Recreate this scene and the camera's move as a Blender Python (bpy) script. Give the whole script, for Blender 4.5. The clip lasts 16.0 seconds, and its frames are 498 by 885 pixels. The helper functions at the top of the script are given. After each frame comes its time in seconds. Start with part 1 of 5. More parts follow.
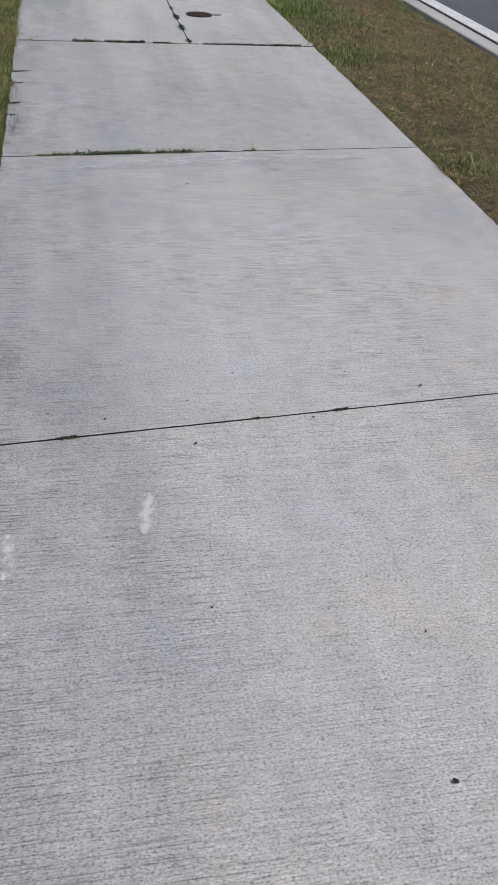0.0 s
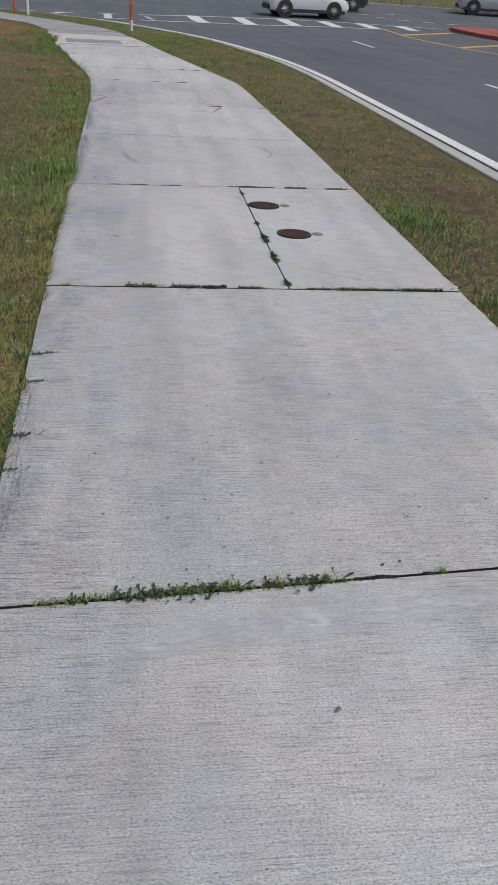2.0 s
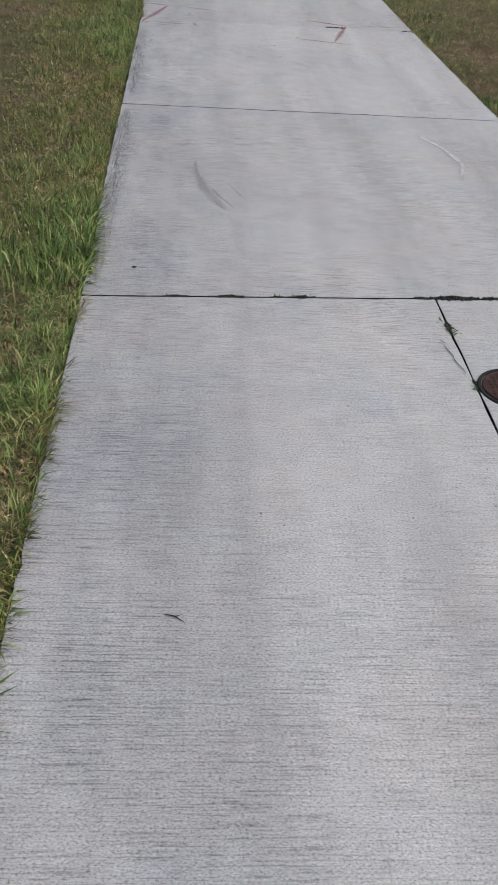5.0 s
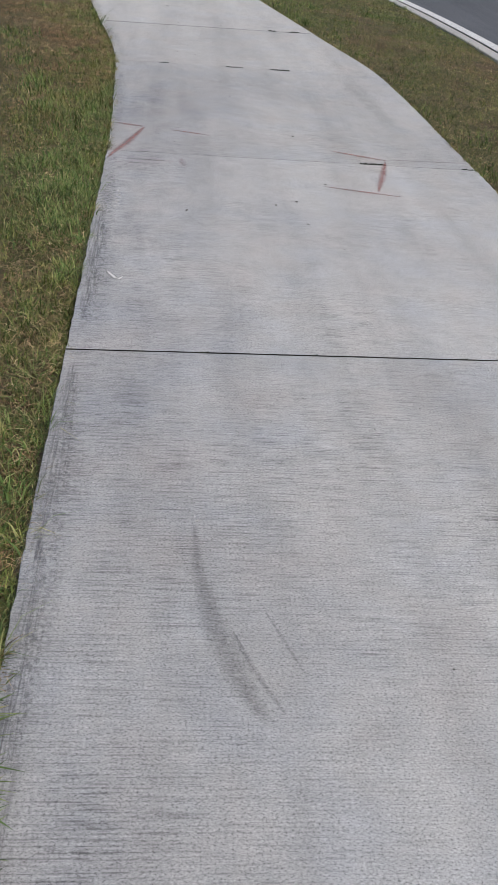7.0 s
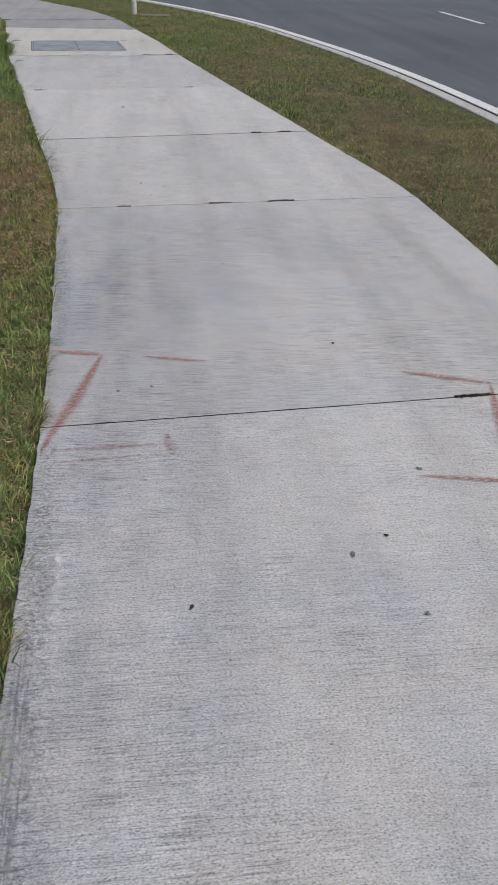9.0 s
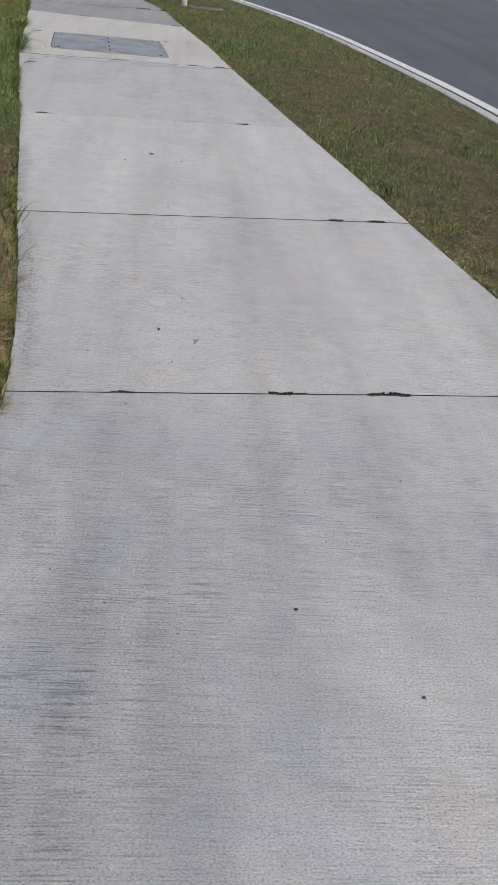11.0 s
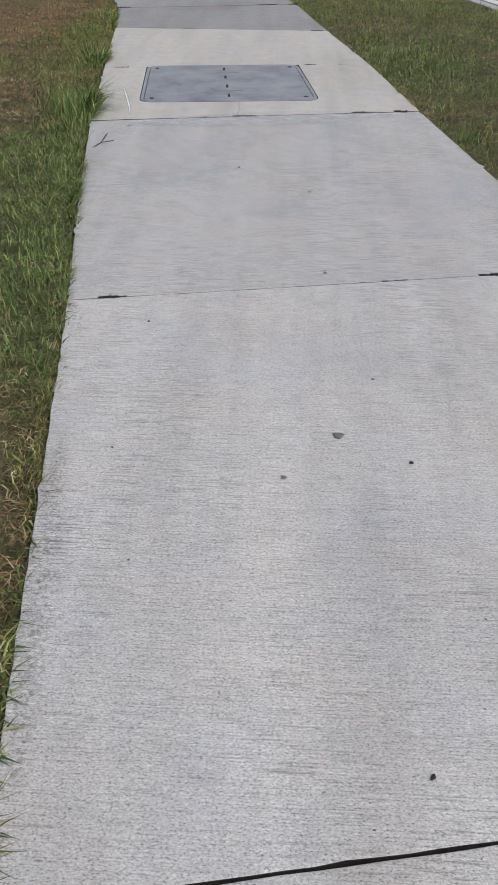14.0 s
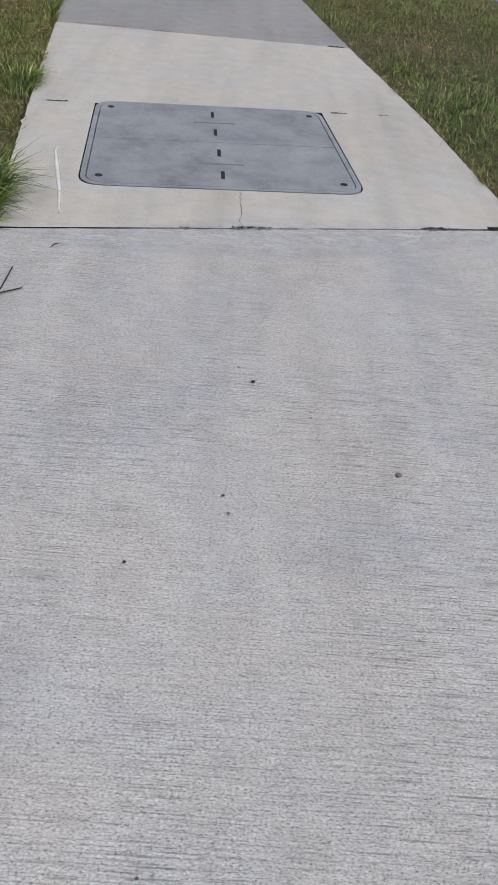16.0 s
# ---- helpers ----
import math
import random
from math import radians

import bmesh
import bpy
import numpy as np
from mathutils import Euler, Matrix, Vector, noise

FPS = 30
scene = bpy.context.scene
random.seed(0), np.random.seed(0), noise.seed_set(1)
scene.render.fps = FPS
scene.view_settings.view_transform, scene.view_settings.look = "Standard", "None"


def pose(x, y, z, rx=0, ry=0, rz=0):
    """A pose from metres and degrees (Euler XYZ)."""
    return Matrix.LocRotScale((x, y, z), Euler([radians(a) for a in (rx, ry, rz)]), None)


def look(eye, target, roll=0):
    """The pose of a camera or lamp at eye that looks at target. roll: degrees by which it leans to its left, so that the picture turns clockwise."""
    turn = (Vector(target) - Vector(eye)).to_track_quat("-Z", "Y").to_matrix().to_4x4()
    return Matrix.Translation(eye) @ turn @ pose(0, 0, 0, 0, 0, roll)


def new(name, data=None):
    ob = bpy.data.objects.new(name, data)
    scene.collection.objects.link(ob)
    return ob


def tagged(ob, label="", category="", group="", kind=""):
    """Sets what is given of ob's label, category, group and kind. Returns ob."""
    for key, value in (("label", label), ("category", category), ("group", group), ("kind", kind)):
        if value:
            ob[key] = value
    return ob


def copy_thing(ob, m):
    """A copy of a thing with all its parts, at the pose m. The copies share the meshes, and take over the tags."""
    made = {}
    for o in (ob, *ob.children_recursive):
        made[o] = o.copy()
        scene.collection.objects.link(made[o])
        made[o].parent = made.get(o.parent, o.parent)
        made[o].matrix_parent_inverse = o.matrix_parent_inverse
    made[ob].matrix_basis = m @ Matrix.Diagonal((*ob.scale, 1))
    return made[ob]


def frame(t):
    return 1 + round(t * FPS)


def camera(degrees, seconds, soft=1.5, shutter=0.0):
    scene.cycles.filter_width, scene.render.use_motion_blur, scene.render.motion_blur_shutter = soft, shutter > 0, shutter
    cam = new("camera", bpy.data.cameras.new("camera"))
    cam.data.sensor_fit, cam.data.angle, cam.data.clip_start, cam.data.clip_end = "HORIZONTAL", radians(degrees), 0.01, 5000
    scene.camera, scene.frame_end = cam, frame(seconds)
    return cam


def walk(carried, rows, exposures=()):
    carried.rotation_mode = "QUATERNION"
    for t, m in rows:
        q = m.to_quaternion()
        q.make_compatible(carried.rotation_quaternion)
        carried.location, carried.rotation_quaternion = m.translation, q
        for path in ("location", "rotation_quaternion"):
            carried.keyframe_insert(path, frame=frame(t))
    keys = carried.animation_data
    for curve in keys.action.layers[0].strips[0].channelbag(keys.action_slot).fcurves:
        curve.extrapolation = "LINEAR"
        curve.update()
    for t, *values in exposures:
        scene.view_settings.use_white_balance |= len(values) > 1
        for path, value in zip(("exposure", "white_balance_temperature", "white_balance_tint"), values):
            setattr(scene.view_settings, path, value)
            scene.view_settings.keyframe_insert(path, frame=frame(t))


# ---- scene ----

# ---- camera and walk ----
cam = camera(33.24, 16.0, soft=1.2)
PATH = [
    (0, (-0.897, -7.074, 1.452), (-0.538, -5.515, 0.252), 4.5),
    (0.5, (-0.845, -6.468, 1.436), (-0.478, -4.817, 0.369), 3.9),
    (1, (-0.833, -5.808, 1.463), (-0.527, -4.08, 0.503), 3.7),
    (1.5, (-0.872, -5.136, 1.445), (-0.566, -3.41, 0.483), 3.7),
    (2, (-0.858, -4.454, 1.463), (-0.585, -2.721, 0.503), 4.2),
    (2.5, (-0.963, -3.765, 1.453), (-0.715, -2.117, 0.348), 5.28),
    (3, (-0.911, -3.150, 1.470), (-0.655, -1.484, 0.393), 3.05),
    (3.5, (-0.968, -2.444, 1.456), (-0.718, -0.723, 0.468), 4.94),
    (3.7, (-0.962, -2.174, 1.469), (-0.707, -0.470, 0.454), 5.17),
    (5.8, (-0.967, 0.663, 1.468), (-0.855, 2.223, 0.221), 5.0),
    (6, (-0.977, 0.892, 1.483), (-0.815, 2.45, 0.24), 3.7),
    (6.5, (-0.953, 1.535, 1.48), (-0.717, 3.094, 0.249), 4.7),
    (7, (-1.057, 2.207, 1.465), (-0.835, 3.844, 0.338), 6.8),
    (7.5, (-1.014, 2.799, 1.459), (-0.77, 4.437, 0.338), 4.0),
    (8, (-1.053, 3.426, 1.502), (-0.829, 5.095, 0.423), 4.1),
    (8.5, (-1.062, 4.057, 1.486), (-0.816, 5.716, 0.395), 1.8),
    (9, (-1.06, 4.748, 1.53), (-0.809, 6.436, 0.486), 2.3),
    (9.2, (-1.082, 5.041, 1.498), (-0.836, 6.757, 0.501), 2.45),
    (11.3, (-1.007, 7.816, 1.553), (-0.791, 9.484, 0.472), 8.75),
    (11.5, (-1.045, 8.067, 1.534), (-0.883, 9.736, 0.443), 7.83),
    (12, (-1.040, 8.686, 1.552), (-1.000, 10.402, 0.525), 4.91),
    (12.5, (-1.113, 9.432, 1.555), (-1.216, 11.169, 0.570), 3.75),
    (13, (-1.170, 10.088, 1.538), (-1.222, 11.822, 0.543), 1.37),
    (13.5, (-1.236, 10.774, 1.552), (-1.340, 12.471, 0.498), 5.43),
    (14, (-1.357, 11.432, 1.518), (-1.405, 13.064, 0.363), 1.32),
    (14.5, (-1.422, 12.087, 1.575), (-1.504, 13.790, 0.529), 2.94),
    (15, (-1.551, 12.801, 1.510), (-1.630, 14.488, 0.439), 3.29),
    (15.5, (-1.568, 13.493, 1.472), (-1.496, 15.118, 0.309), 3.70),
    (16, (-1.712, 14.192, 1.435), (-1.622, 15.777, 0.219), 6.99),
]

walk(cam, [(t, look(e, g, r)) for t, e, g, r in PATH])

# ---- world, sun, exposure ----
world = bpy.data.worlds.new("sky")
scene.world = world
world.use_nodes = True
wn = world.node_tree.nodes
sky = wn.new("ShaderNodeTexSky")
sky.sky_type = "NISHITA"
sky.sun_disc = False
sky.sun_elevation, sky.sun_rotation = radians(58), radians(120)
sky.dust_density = 4.0
bg = wn["Background"]
bg.inputs["Strength"].default_value = 0.115
haze = wn.new("ShaderNodeHueSaturation")
haze.inputs["Saturation"].default_value = 0.8
world.node_tree.links.new(sky.outputs["Color"], haze.inputs["Color"])
world.node_tree.links.new(haze.outputs["Color"], bg.inputs["Color"])
sun = new("sun", bpy.data.lights.new("sun", "SUN"))
sun.data.energy, sun.data.angle, sun.data.color = 1.2, radians(25), (1.0, 0.98, 0.95)
sun.matrix_world = look((0, 0, 0), (-0.459, 0.265, -0.848))
scene.view_settings.exposure = 0.0

# ---- materials ----
class Mat:
    """A small builder of node materials on object coordinates, in metres."""

    def __init__(self, name, rough=0.8, metal=0.0):
        self.m = bpy.data.materials.new(name)
        self.m.use_nodes = True
        self.t = self.m.node_tree
        self.n, self.l = self.t.nodes, self.t.links
        self.p = self.n["Principled BSDF"]
        self.p.inputs["Roughness"].default_value = rough
        self.p.inputs["Metallic"].default_value = metal
        self.co = self.n.new("ShaderNodeTexCoord").outputs["Object"]

    def put(self, a, b):
        self.l.new(a, b)

    def noise(self, scale, detail=4.0, stretch=(1, 1, 1), rough=0.55, shift=(0, 0, 0)):
        mp = self.n.new("ShaderNodeMapping")
        mp.inputs["Scale"].default_value = stretch
        mp.inputs["Location"].default_value = shift
        self.put(self.co, mp.inputs["Vector"])
        t = self.n.new("ShaderNodeTexNoise")
        t.inputs["Scale"].default_value = scale
        t.inputs["Detail"].default_value = detail
        t.inputs["Roughness"].default_value = rough
        self.put(mp.outputs["Vector"], t.inputs["Vector"])
        return t.outputs["Fac"]

    def cells(self, scale, feature="F1"):
        t = self.n.new("ShaderNodeTexVoronoi")
        t.feature = feature
        t.inputs["Scale"].default_value = scale
        self.put(self.co, t.inputs["Vector"])
        return t.outputs["Distance"]

    def ramp(self, fac, stops):
        r = self.n.new("ShaderNodeValToRGB")
        e = r.color_ramp.elements
        while len(e) < len(stops):
            e.new(0.5)
        for k, (pos, col) in enumerate(stops):
            e[k].position = pos
            e[k].color = (*col, 1) if isinstance(col, tuple) else (col, col, col, 1)
        self.put(fac, r.inputs["Fac"])
        return r.outputs["Color"]

    def mix(self, kind, fac, a, b):
        x = self.n.new("ShaderNodeMix")
        x.data_type, x.blend_type = "RGBA", kind
        for value, socket in ((fac, x.inputs[0]), (a, x.inputs[6]), (b, x.inputs[7])):
            if isinstance(value, (int, float)):
                socket.default_value = value
            elif isinstance(value, tuple):
                socket.default_value = (*value, 1)
            else:
                self.put(value, socket)
        return x.outputs[2]

    def island(self):
        return self.n.new("ShaderNodeNewGeometry").outputs["Random Per Island"]

    def each(self):
        return self.n.new("ShaderNodeObjectInfo").outputs["Random"]

    def colour(self, socket):
        if isinstance(socket, tuple):
            self.p.inputs["Base Color"].default_value = (*socket, 1)
        else:
            self.put(socket, self.p.inputs["Base Color"])
        return self

    def bump(self, socket, dist, strength=1.0):
        b = self.n.new("ShaderNodeBump")
        b.inputs["Distance"].default_value = dist
        b.inputs["Strength"].default_value = strength
        self.put(socket, b.inputs["Height"])
        if self.p.inputs["Normal"].is_linked:
            self.put(self.p.inputs["Normal"].links[0].from_socket, b.inputs["Normal"])
        self.put(b.outputs["Normal"], self.p.inputs["Normal"])
        return self

    def alpha(self, socket):
        self.put(socket, self.p.inputs["Alpha"])
        return self


def concrete(name, light, dark, stain, broom=1.0, lane=0.0):
    """Brushed concrete: short broken broom strokes across the walk, sandy speckle, cloudy stains, a darker lane by the
    edge.
    """
    m = Mat(name, 0.92)
    cloud = m.noise(0.9, 5)
    fine = m.noise(9.0, 5, (1, 1, 1), 0.65)
    lanes = m.noise(1.5, 4, (2.4, 0.2, 1), 0.6, (7, 2, 0))
    stroke = m.noise(6.5, 1.5, (1, 34, 1), 0.55)
    broken = m.ramp(m.noise(60.0, 4, (0.7, 1.3, 1), 0.75, (3, 5, 0)), [(0.4, 0.15), (0.53, 1.0)])
    dash = m.noise(30.0, 4, (1, 3.4, 1), 0.75, (3, 5, 0))
    speck = m.noise(190.0, 3, (0.8, 1.2, 1), 0.8)
    pore = m.cells(95.0)
    patches = m.noise(1.1, 6, (1, 1, 1), 0.66, (5, 9, 0))
    rough_patch = m.ramp(patches, [(0.36, 0.15), (0.5, 0.48), (0.66, 0.9)])
    if lane:                                      # darker and rougher towards one side of the walk, in blotches
        at = m.n.new("ShaderNodeSeparateXYZ")
        m.put(m.co, at.inputs[0])
        across = m.n.new("ShaderNodeMapRange")
        along_y = m.n.new("ShaderNodeMapRange")
        for node, socket, lo, hi in ((across, at.outputs[0], -0.45, -1.15), (along_y, at.outputs[1], 12.0, 9.0)):
            node.inputs["From Min"].default_value, node.inputs["From Max"].default_value = lo, hi
            m.put(socket, node.inputs["Value"])
        where = m.mix("MULTIPLY", 1.0, across.outputs[0], along_y.outputs[0])
        where = m.mix("MULTIPLY", 1.0, where, m.ramp(m.noise(2.2, 6, (1.5, 0.6, 1), 0.7, (4, 4, 0)), [(0.32, 0.25), (0.62, 1.0)]))
        rough_patch = m.mix("LIGHTEN", 1.0, rough_patch, where)
    c = m.ramp(cloud, [(0.28, dark), (0.5, light), (0.75, light)])
    c = m.mix("MULTIPLY", 0.6, c, m.ramp(lanes, [(0.28, 0.74), (0.5, 1.0), (0.74, 1.18)]))
    c = m.mix("MULTIPLY", 0.5, c, m.ramp(fine, [(0.25, 0.74), (0.6, 1.0)]))
    tint = m.ramp(m.noise(2.6, 4, (1, 1, 1), 0.6, (2, 8, 0)), [(0.3, (0.95, 0.985, 1.05)), (0.5, (1.0, 1.0, 1.0)), (0.7, (1.035, 0.99, 0.965))])
    c = m.mix("MULTIPLY", 0.75, c, tint)
    lined = m.mix("MULTIPLY", broken, (1.0, 1.0, 1.0), m.ramp(stroke, [(0.34, 0.4), (0.46, 0.92), (0.54, 1.06), (0.66, 1.2)]))
    marks = m.mix("MULTIPLY", 1.0, lined, m.ramp(dash, [(0.3, 0.62), (0.44, 0.95), (0.56, 1.04), (0.7, 1.16)]))
    c = m.mix("MULTIPLY", m.mix("MULTIPLY", 1.0, rough_patch, (broom, broom, broom)), c, marks)
    c = m.mix("MULTIPLY", 0.2 + 0.75 * broom, c, m.ramp(speck, [(0.32, 0.28), (0.45, 0.9), (0.56, 1.07), (0.69, 1.4)]))
    c = m.mix("MULTIPLY", 0.3, c, m.ramp(pore, [(0.06, 0.3), (0.16, 1.0)]))
    blot = m.noise(0.55, 6, (1.6, 0.7, 1), 0.6, (11, 4, 0))
    c = m.mix("MIX", m.ramp(blot, [(0.55, 0.0), (0.78, 0.45)]), c, stain)
    c = m.mix("MULTIPLY", 1.0, c, m.ramp(m.each(), [(0.0, 0.95), (1.0, 1.05)]))
    # darkens the lane along the left side
    if lane:
        c = m.mix("MIX", m.mix("MULTIPLY", 1.0, where, (lane, lane, lane)), c, m.mix("MULTIPLY", 1.0, c, (0.66, 0.67, 0.71)))
    m.colour(c)
    m.bump(stroke, 0.003, 0.3 * broom)
    m.bump(dash, 0.003, 0.5 * broom)
    m.bump(speck, 0.002, 0.8 * max(broom, 0.5))
    return m.m


CONCRETE = concrete("brushed_concrete", (0.51, 0.507, 0.499), (0.432, 0.432, 0.434), (0.382, 0.383, 0.393), 1.0, 0.75)
CONCRETE_PALE = concrete("pale_brushed_concrete", (0.545, 0.539, 0.526), (0.472, 0.468, 0.462), (0.425, 0.422, 0.422), 0.95, 0.5)
CONCRETE_NEW = concrete("cream_concrete", (0.54, 0.524, 0.487), (0.5, 0.485, 0.455), (0.46, 0.448, 0.425), 0.15)
CONCRETE_OLD = concrete("aged_concrete", (0.335, 0.332, 0.33), (0.26, 0.26, 0.267), (0.22, 0.22, 0.225), 0.25)
KERB = concrete("kerb_concrete", (0.47, 0.46, 0.44), (0.38, 0.37, 0.36), (0.33, 0.32, 0.3), 0.1)

m = Mat("soil", 1.0)
SOIL = m.colour(m.ramp(m.noise(30, 6), [(0.3, (0.01, 0.009, 0.008)), (0.7, (0.03, 0.026, 0.021))])).bump(m.noise(60, 5), 0.01).m

m = Mat("turf_ground", 1.0)
fibre = m.mix("LIGHTEN", 1.0, m.noise(26, 5, (1, 5, 1), 0.75), m.noise(26, 5, (5, 1, 1), 0.75, (3, 1, 0)))
base = m.ramp(fibre, [(0.4, (0.034, 0.027, 0.016)), (0.52, (0.12, 0.096, 0.056)), (0.62, (0.225, 0.182, 0.108)), (0.74, (0.39, 0.33, 0.2))])
green = m.ramp(fibre, [(0.4, (0.026, 0.029, 0.012)), (0.54, (0.095, 0.108, 0.036)), (0.66, (0.2, 0.205, 0.08)), (0.78, (0.33, 0.31, 0.15))])
c = m.mix("MIX", m.ramp(m.noise(1.1, 6, (1, 1, 1), 0.65), [(0.36, 0.0), (0.55, 0.9)]), base, green)
c = m.mix("MULTIPLY", 0.8, c, m.ramp(m.noise(5, 5, (1, 1, 1), 0.6, (6, 2, 0)), [(0.32, (0.6, 0.52, 0.5)), (0.5, (1.0, 0.96, 0.92)), (0.68, (1.4, 1.35, 1.2))]))
TURF = m.colour(c).bump(fibre, 0.03).m

m = Mat("asphalt", 0.85)
c = m.ramp(m.noise(240, 3), [(0.3, (0.08, 0.086, 0.1)), (0.55, (0.117, 0.125, 0.141)), (0.8, (0.185, 0.195, 0.21))])
c = m.mix("MULTIPLY", 0.8, c, m.ramp(m.noise(0.35, 5), [(0.3, 0.78), (0.7, 1.15)]))
c = m.mix("MULTIPLY", 0.6, c, m.ramp(m.noise(0.5, 4, (4, 0.25, 1)), [(0.35, 0.75), (0.65, 1.1)]))
ASPHALT = m.colour(c).bump(m.noise(300, 2), 0.004).m


def paint(name, col, worn, scale=26):
    m = Mat(name, 0.6)
    c = m.mix("MIX", m.ramp(m.noise(scale, 5), [(0.35, worn), (0.48, 0.0)]), col, (0.09, 0.09, 0.095))
    return m.colour(m.mix("MULTIPLY", 0.5, c, m.ramp(m.noise(5, 4), [(0.3, 0.75), (0.7, 1.05)]))).m


WHITE_WORN = paint("worn_white_road_paint", (0.7, 0.7, 0.69), 0.95, 14)
WHITE_LINE = paint("white_road_paint", (0.78, 0.78, 0.76), 0.5)
YELLOW_LINE = paint("yellow_road_paint", (0.72, 0.42, 0.09), 0.5)
m = Mat("red_painted_concrete", 0.8)
RED = m.colour(m.ramp(m.noise(7, 5), [(0.3, (0.26, 0.06, 0.04)), (0.7, (0.46, 0.13, 0.085))])).bump(m.noise(80, 3), 0.004).m


def faded(name, col, low, high, scale=38, stretch=(1, 1, 1), most=0.75):
    """A worn film on the concrete: broken up by noise and thinning out to its borders."""
    m = Mat(name, 0.9)
    m.colour(m.ramp(m.noise(9, 3), [(0.3, tuple(v * 0.75 for v in col)), (0.7, col)]))
    uv = m.n.new("ShaderNodeSeparateXYZ")
    m.put(m.n.new("ShaderNodeTexCoord").outputs["UV"], uv.inputs[0])
    edge = m.mix("MULTIPLY", 1.0, m.ramp(uv.outputs[0], [(0.0, 0.0), (0.07, 1.0), (0.93, 1.0), (1.0, 0.0)]), m.ramp(uv.outputs[1], [(0.0, 0.0), (0.42, 1.0), (0.58, 1.0), (1.0, 0.0)]))
    n = m.mix("MULTIPLY", 1.0, m.ramp(m.noise(scale, 5, stretch, 0.65), [(low, 0.0), (high, most)]), edge)
    m.alpha(n)
    return m.m


RED_SPRAY = faded("red_marking_paint", (0.46, 0.2, 0.175), 0.3, 0.58, 55, (1, 2.2, 1), 0.75)
RED_FAINT = faded("faint_red_marking_paint", (0.40, 0.22, 0.20), 0.34, 0.7, 40, (1, 2.2, 1), 0.65)
RUBBER = faded("tyre_rubber_scuff", (0.2, 0.195, 0.19), 0.3, 0.7, 60, (1, 4, 1), 0.5)
CHALK = faded("white_marking_paint", (0.8, 0.79, 0.77), 0.36, 0.55, 30)
PALE = faded("pale_lime_bloom", (0.7, 0.705, 0.73), 0.25, 0.6, 12, (1, 3, 1), 0.6)
GRIME = faded("grey_edge_grime", (0.17, 0.165, 0.178), 0.46, 0.64, 75, (1, 1.3, 1), 0.42)
EDGING = faded("trowelled_edge_streaks", (0.2, 0.195, 0.21), 0.44, 0.62, 10, (13, 0.5, 1), 0.45)
CRUST = faded("white_edge_crust", (0.72, 0.71, 0.7), 0.52, 0.72, 60, (1, 1, 1), 0.7)

m = Mat("grass_green", 0.6)
c = m.ramp(m.island(), [(0.0, (0.045, 0.068, 0.017)), (0.4, (0.135, 0.168, 0.046)), (0.75, (0.265, 0.272, 0.095)), (1.0, (0.42, 0.37, 0.19))])
m.p.inputs["Specular IOR Level"].default_value = 0.25
c = m.mix("MULTIPLY", 0.85, c, m.ramp(m.noise(11, 3), [(0.33, 0.42), (0.5, 1.0), (0.68, 1.65)]))
GRASS = m.colour(m.mix("MULTIPLY", 0.8, c, m.ramp(m.noise(1.6, 4), [(0.3, (0.74, 0.78, 0.58)), (0.7, (1.34, 1.34, 1.12))]))).m
m = Mat("grass_lush", 0.6)
c = m.ramp(m.island(), [(0.0, (0.04, 0.078, 0.019)), (0.5, (0.118, 0.188, 0.05)), (0.85, (0.24, 0.292, 0.097)), (1.0, (0.4, 0.37, 0.17))])
m.p.inputs["Specular IOR Level"].default_value = 0.25
LUSH = m.colour(m.mix("MULTIPLY", 0.85, c, m.ramp(m.noise(9, 3), [(0.33, 0.55), (0.5, 1.2), (0.68, 1.85)]))).m
m = Mat("grass_dry", 0.75)
c = m.ramp(m.island(), [(0.0, (0.075, 0.052, 0.028)), (0.5, (0.235, 0.178, 0.1)), (0.85, (0.4, 0.32, 0.19)), (1.0, (0.6, 0.52, 0.35))])
m.p.inputs["Specular IOR Level"].default_value = 0.2
c = m.mix("MULTIPLY", 0.85, c, m.ramp(m.noise(11, 3, (1, 1, 1), 0.55, (4, 1, 0)), [(0.33, 0.45), (0.5, 1.0), (0.68, 1.7)]))
DRY = m.colour(m.mix("MULTIPLY", 0.8, c, m.ramp(m.noise(1.3, 4), [(0.33, (0.82, 0.62, 0.54)), (0.48, (1.12, 1.0, 0.9)), (0.66, (1.5, 1.4, 1.28))]))).m

m = Mat("rusty_iron", 0.75, 0.4)
RUST = m.colour(m.ramp(m.noise(60, 5), [(0.3, (0.034, 0.02, 0.018)), (0.6, (0.078, 0.04, 0.032)), (0.8, (0.14, 0.072, 0.054))])).bump(m.noise(120, 4), 0.002).m
m = Mat("dark_gap", 1.0)
GAP = m.colour(m.ramp(m.noise(40, 3), [(0.3, 0.008), (0.7, 0.03)])).m
m = Mat("grey_cap", 0.8)
CAP = m.colour(m.ramp(m.noise(70, 5), [(0.3, 0.14), (0.7, 0.24)])).bump(m.noise(150, 3), 0.001).m
m = Mat("polymer_concrete", 0.7)
c = m.ramp(m.noise(3.2, 6, rough=0.65), [(0.3, (0.17, 0.182, 0.2)), (0.5, (0.285, 0.303, 0.33)), (0.75, (0.37, 0.385, 0.405))])
LID = m.colour(m.mix("MULTIPLY", 0.6, c, m.ramp(m.noise(140, 3), [(0.3, 0.7), (0.65, 1.08)]))).bump(m.noise(200, 3), 0.0015).m


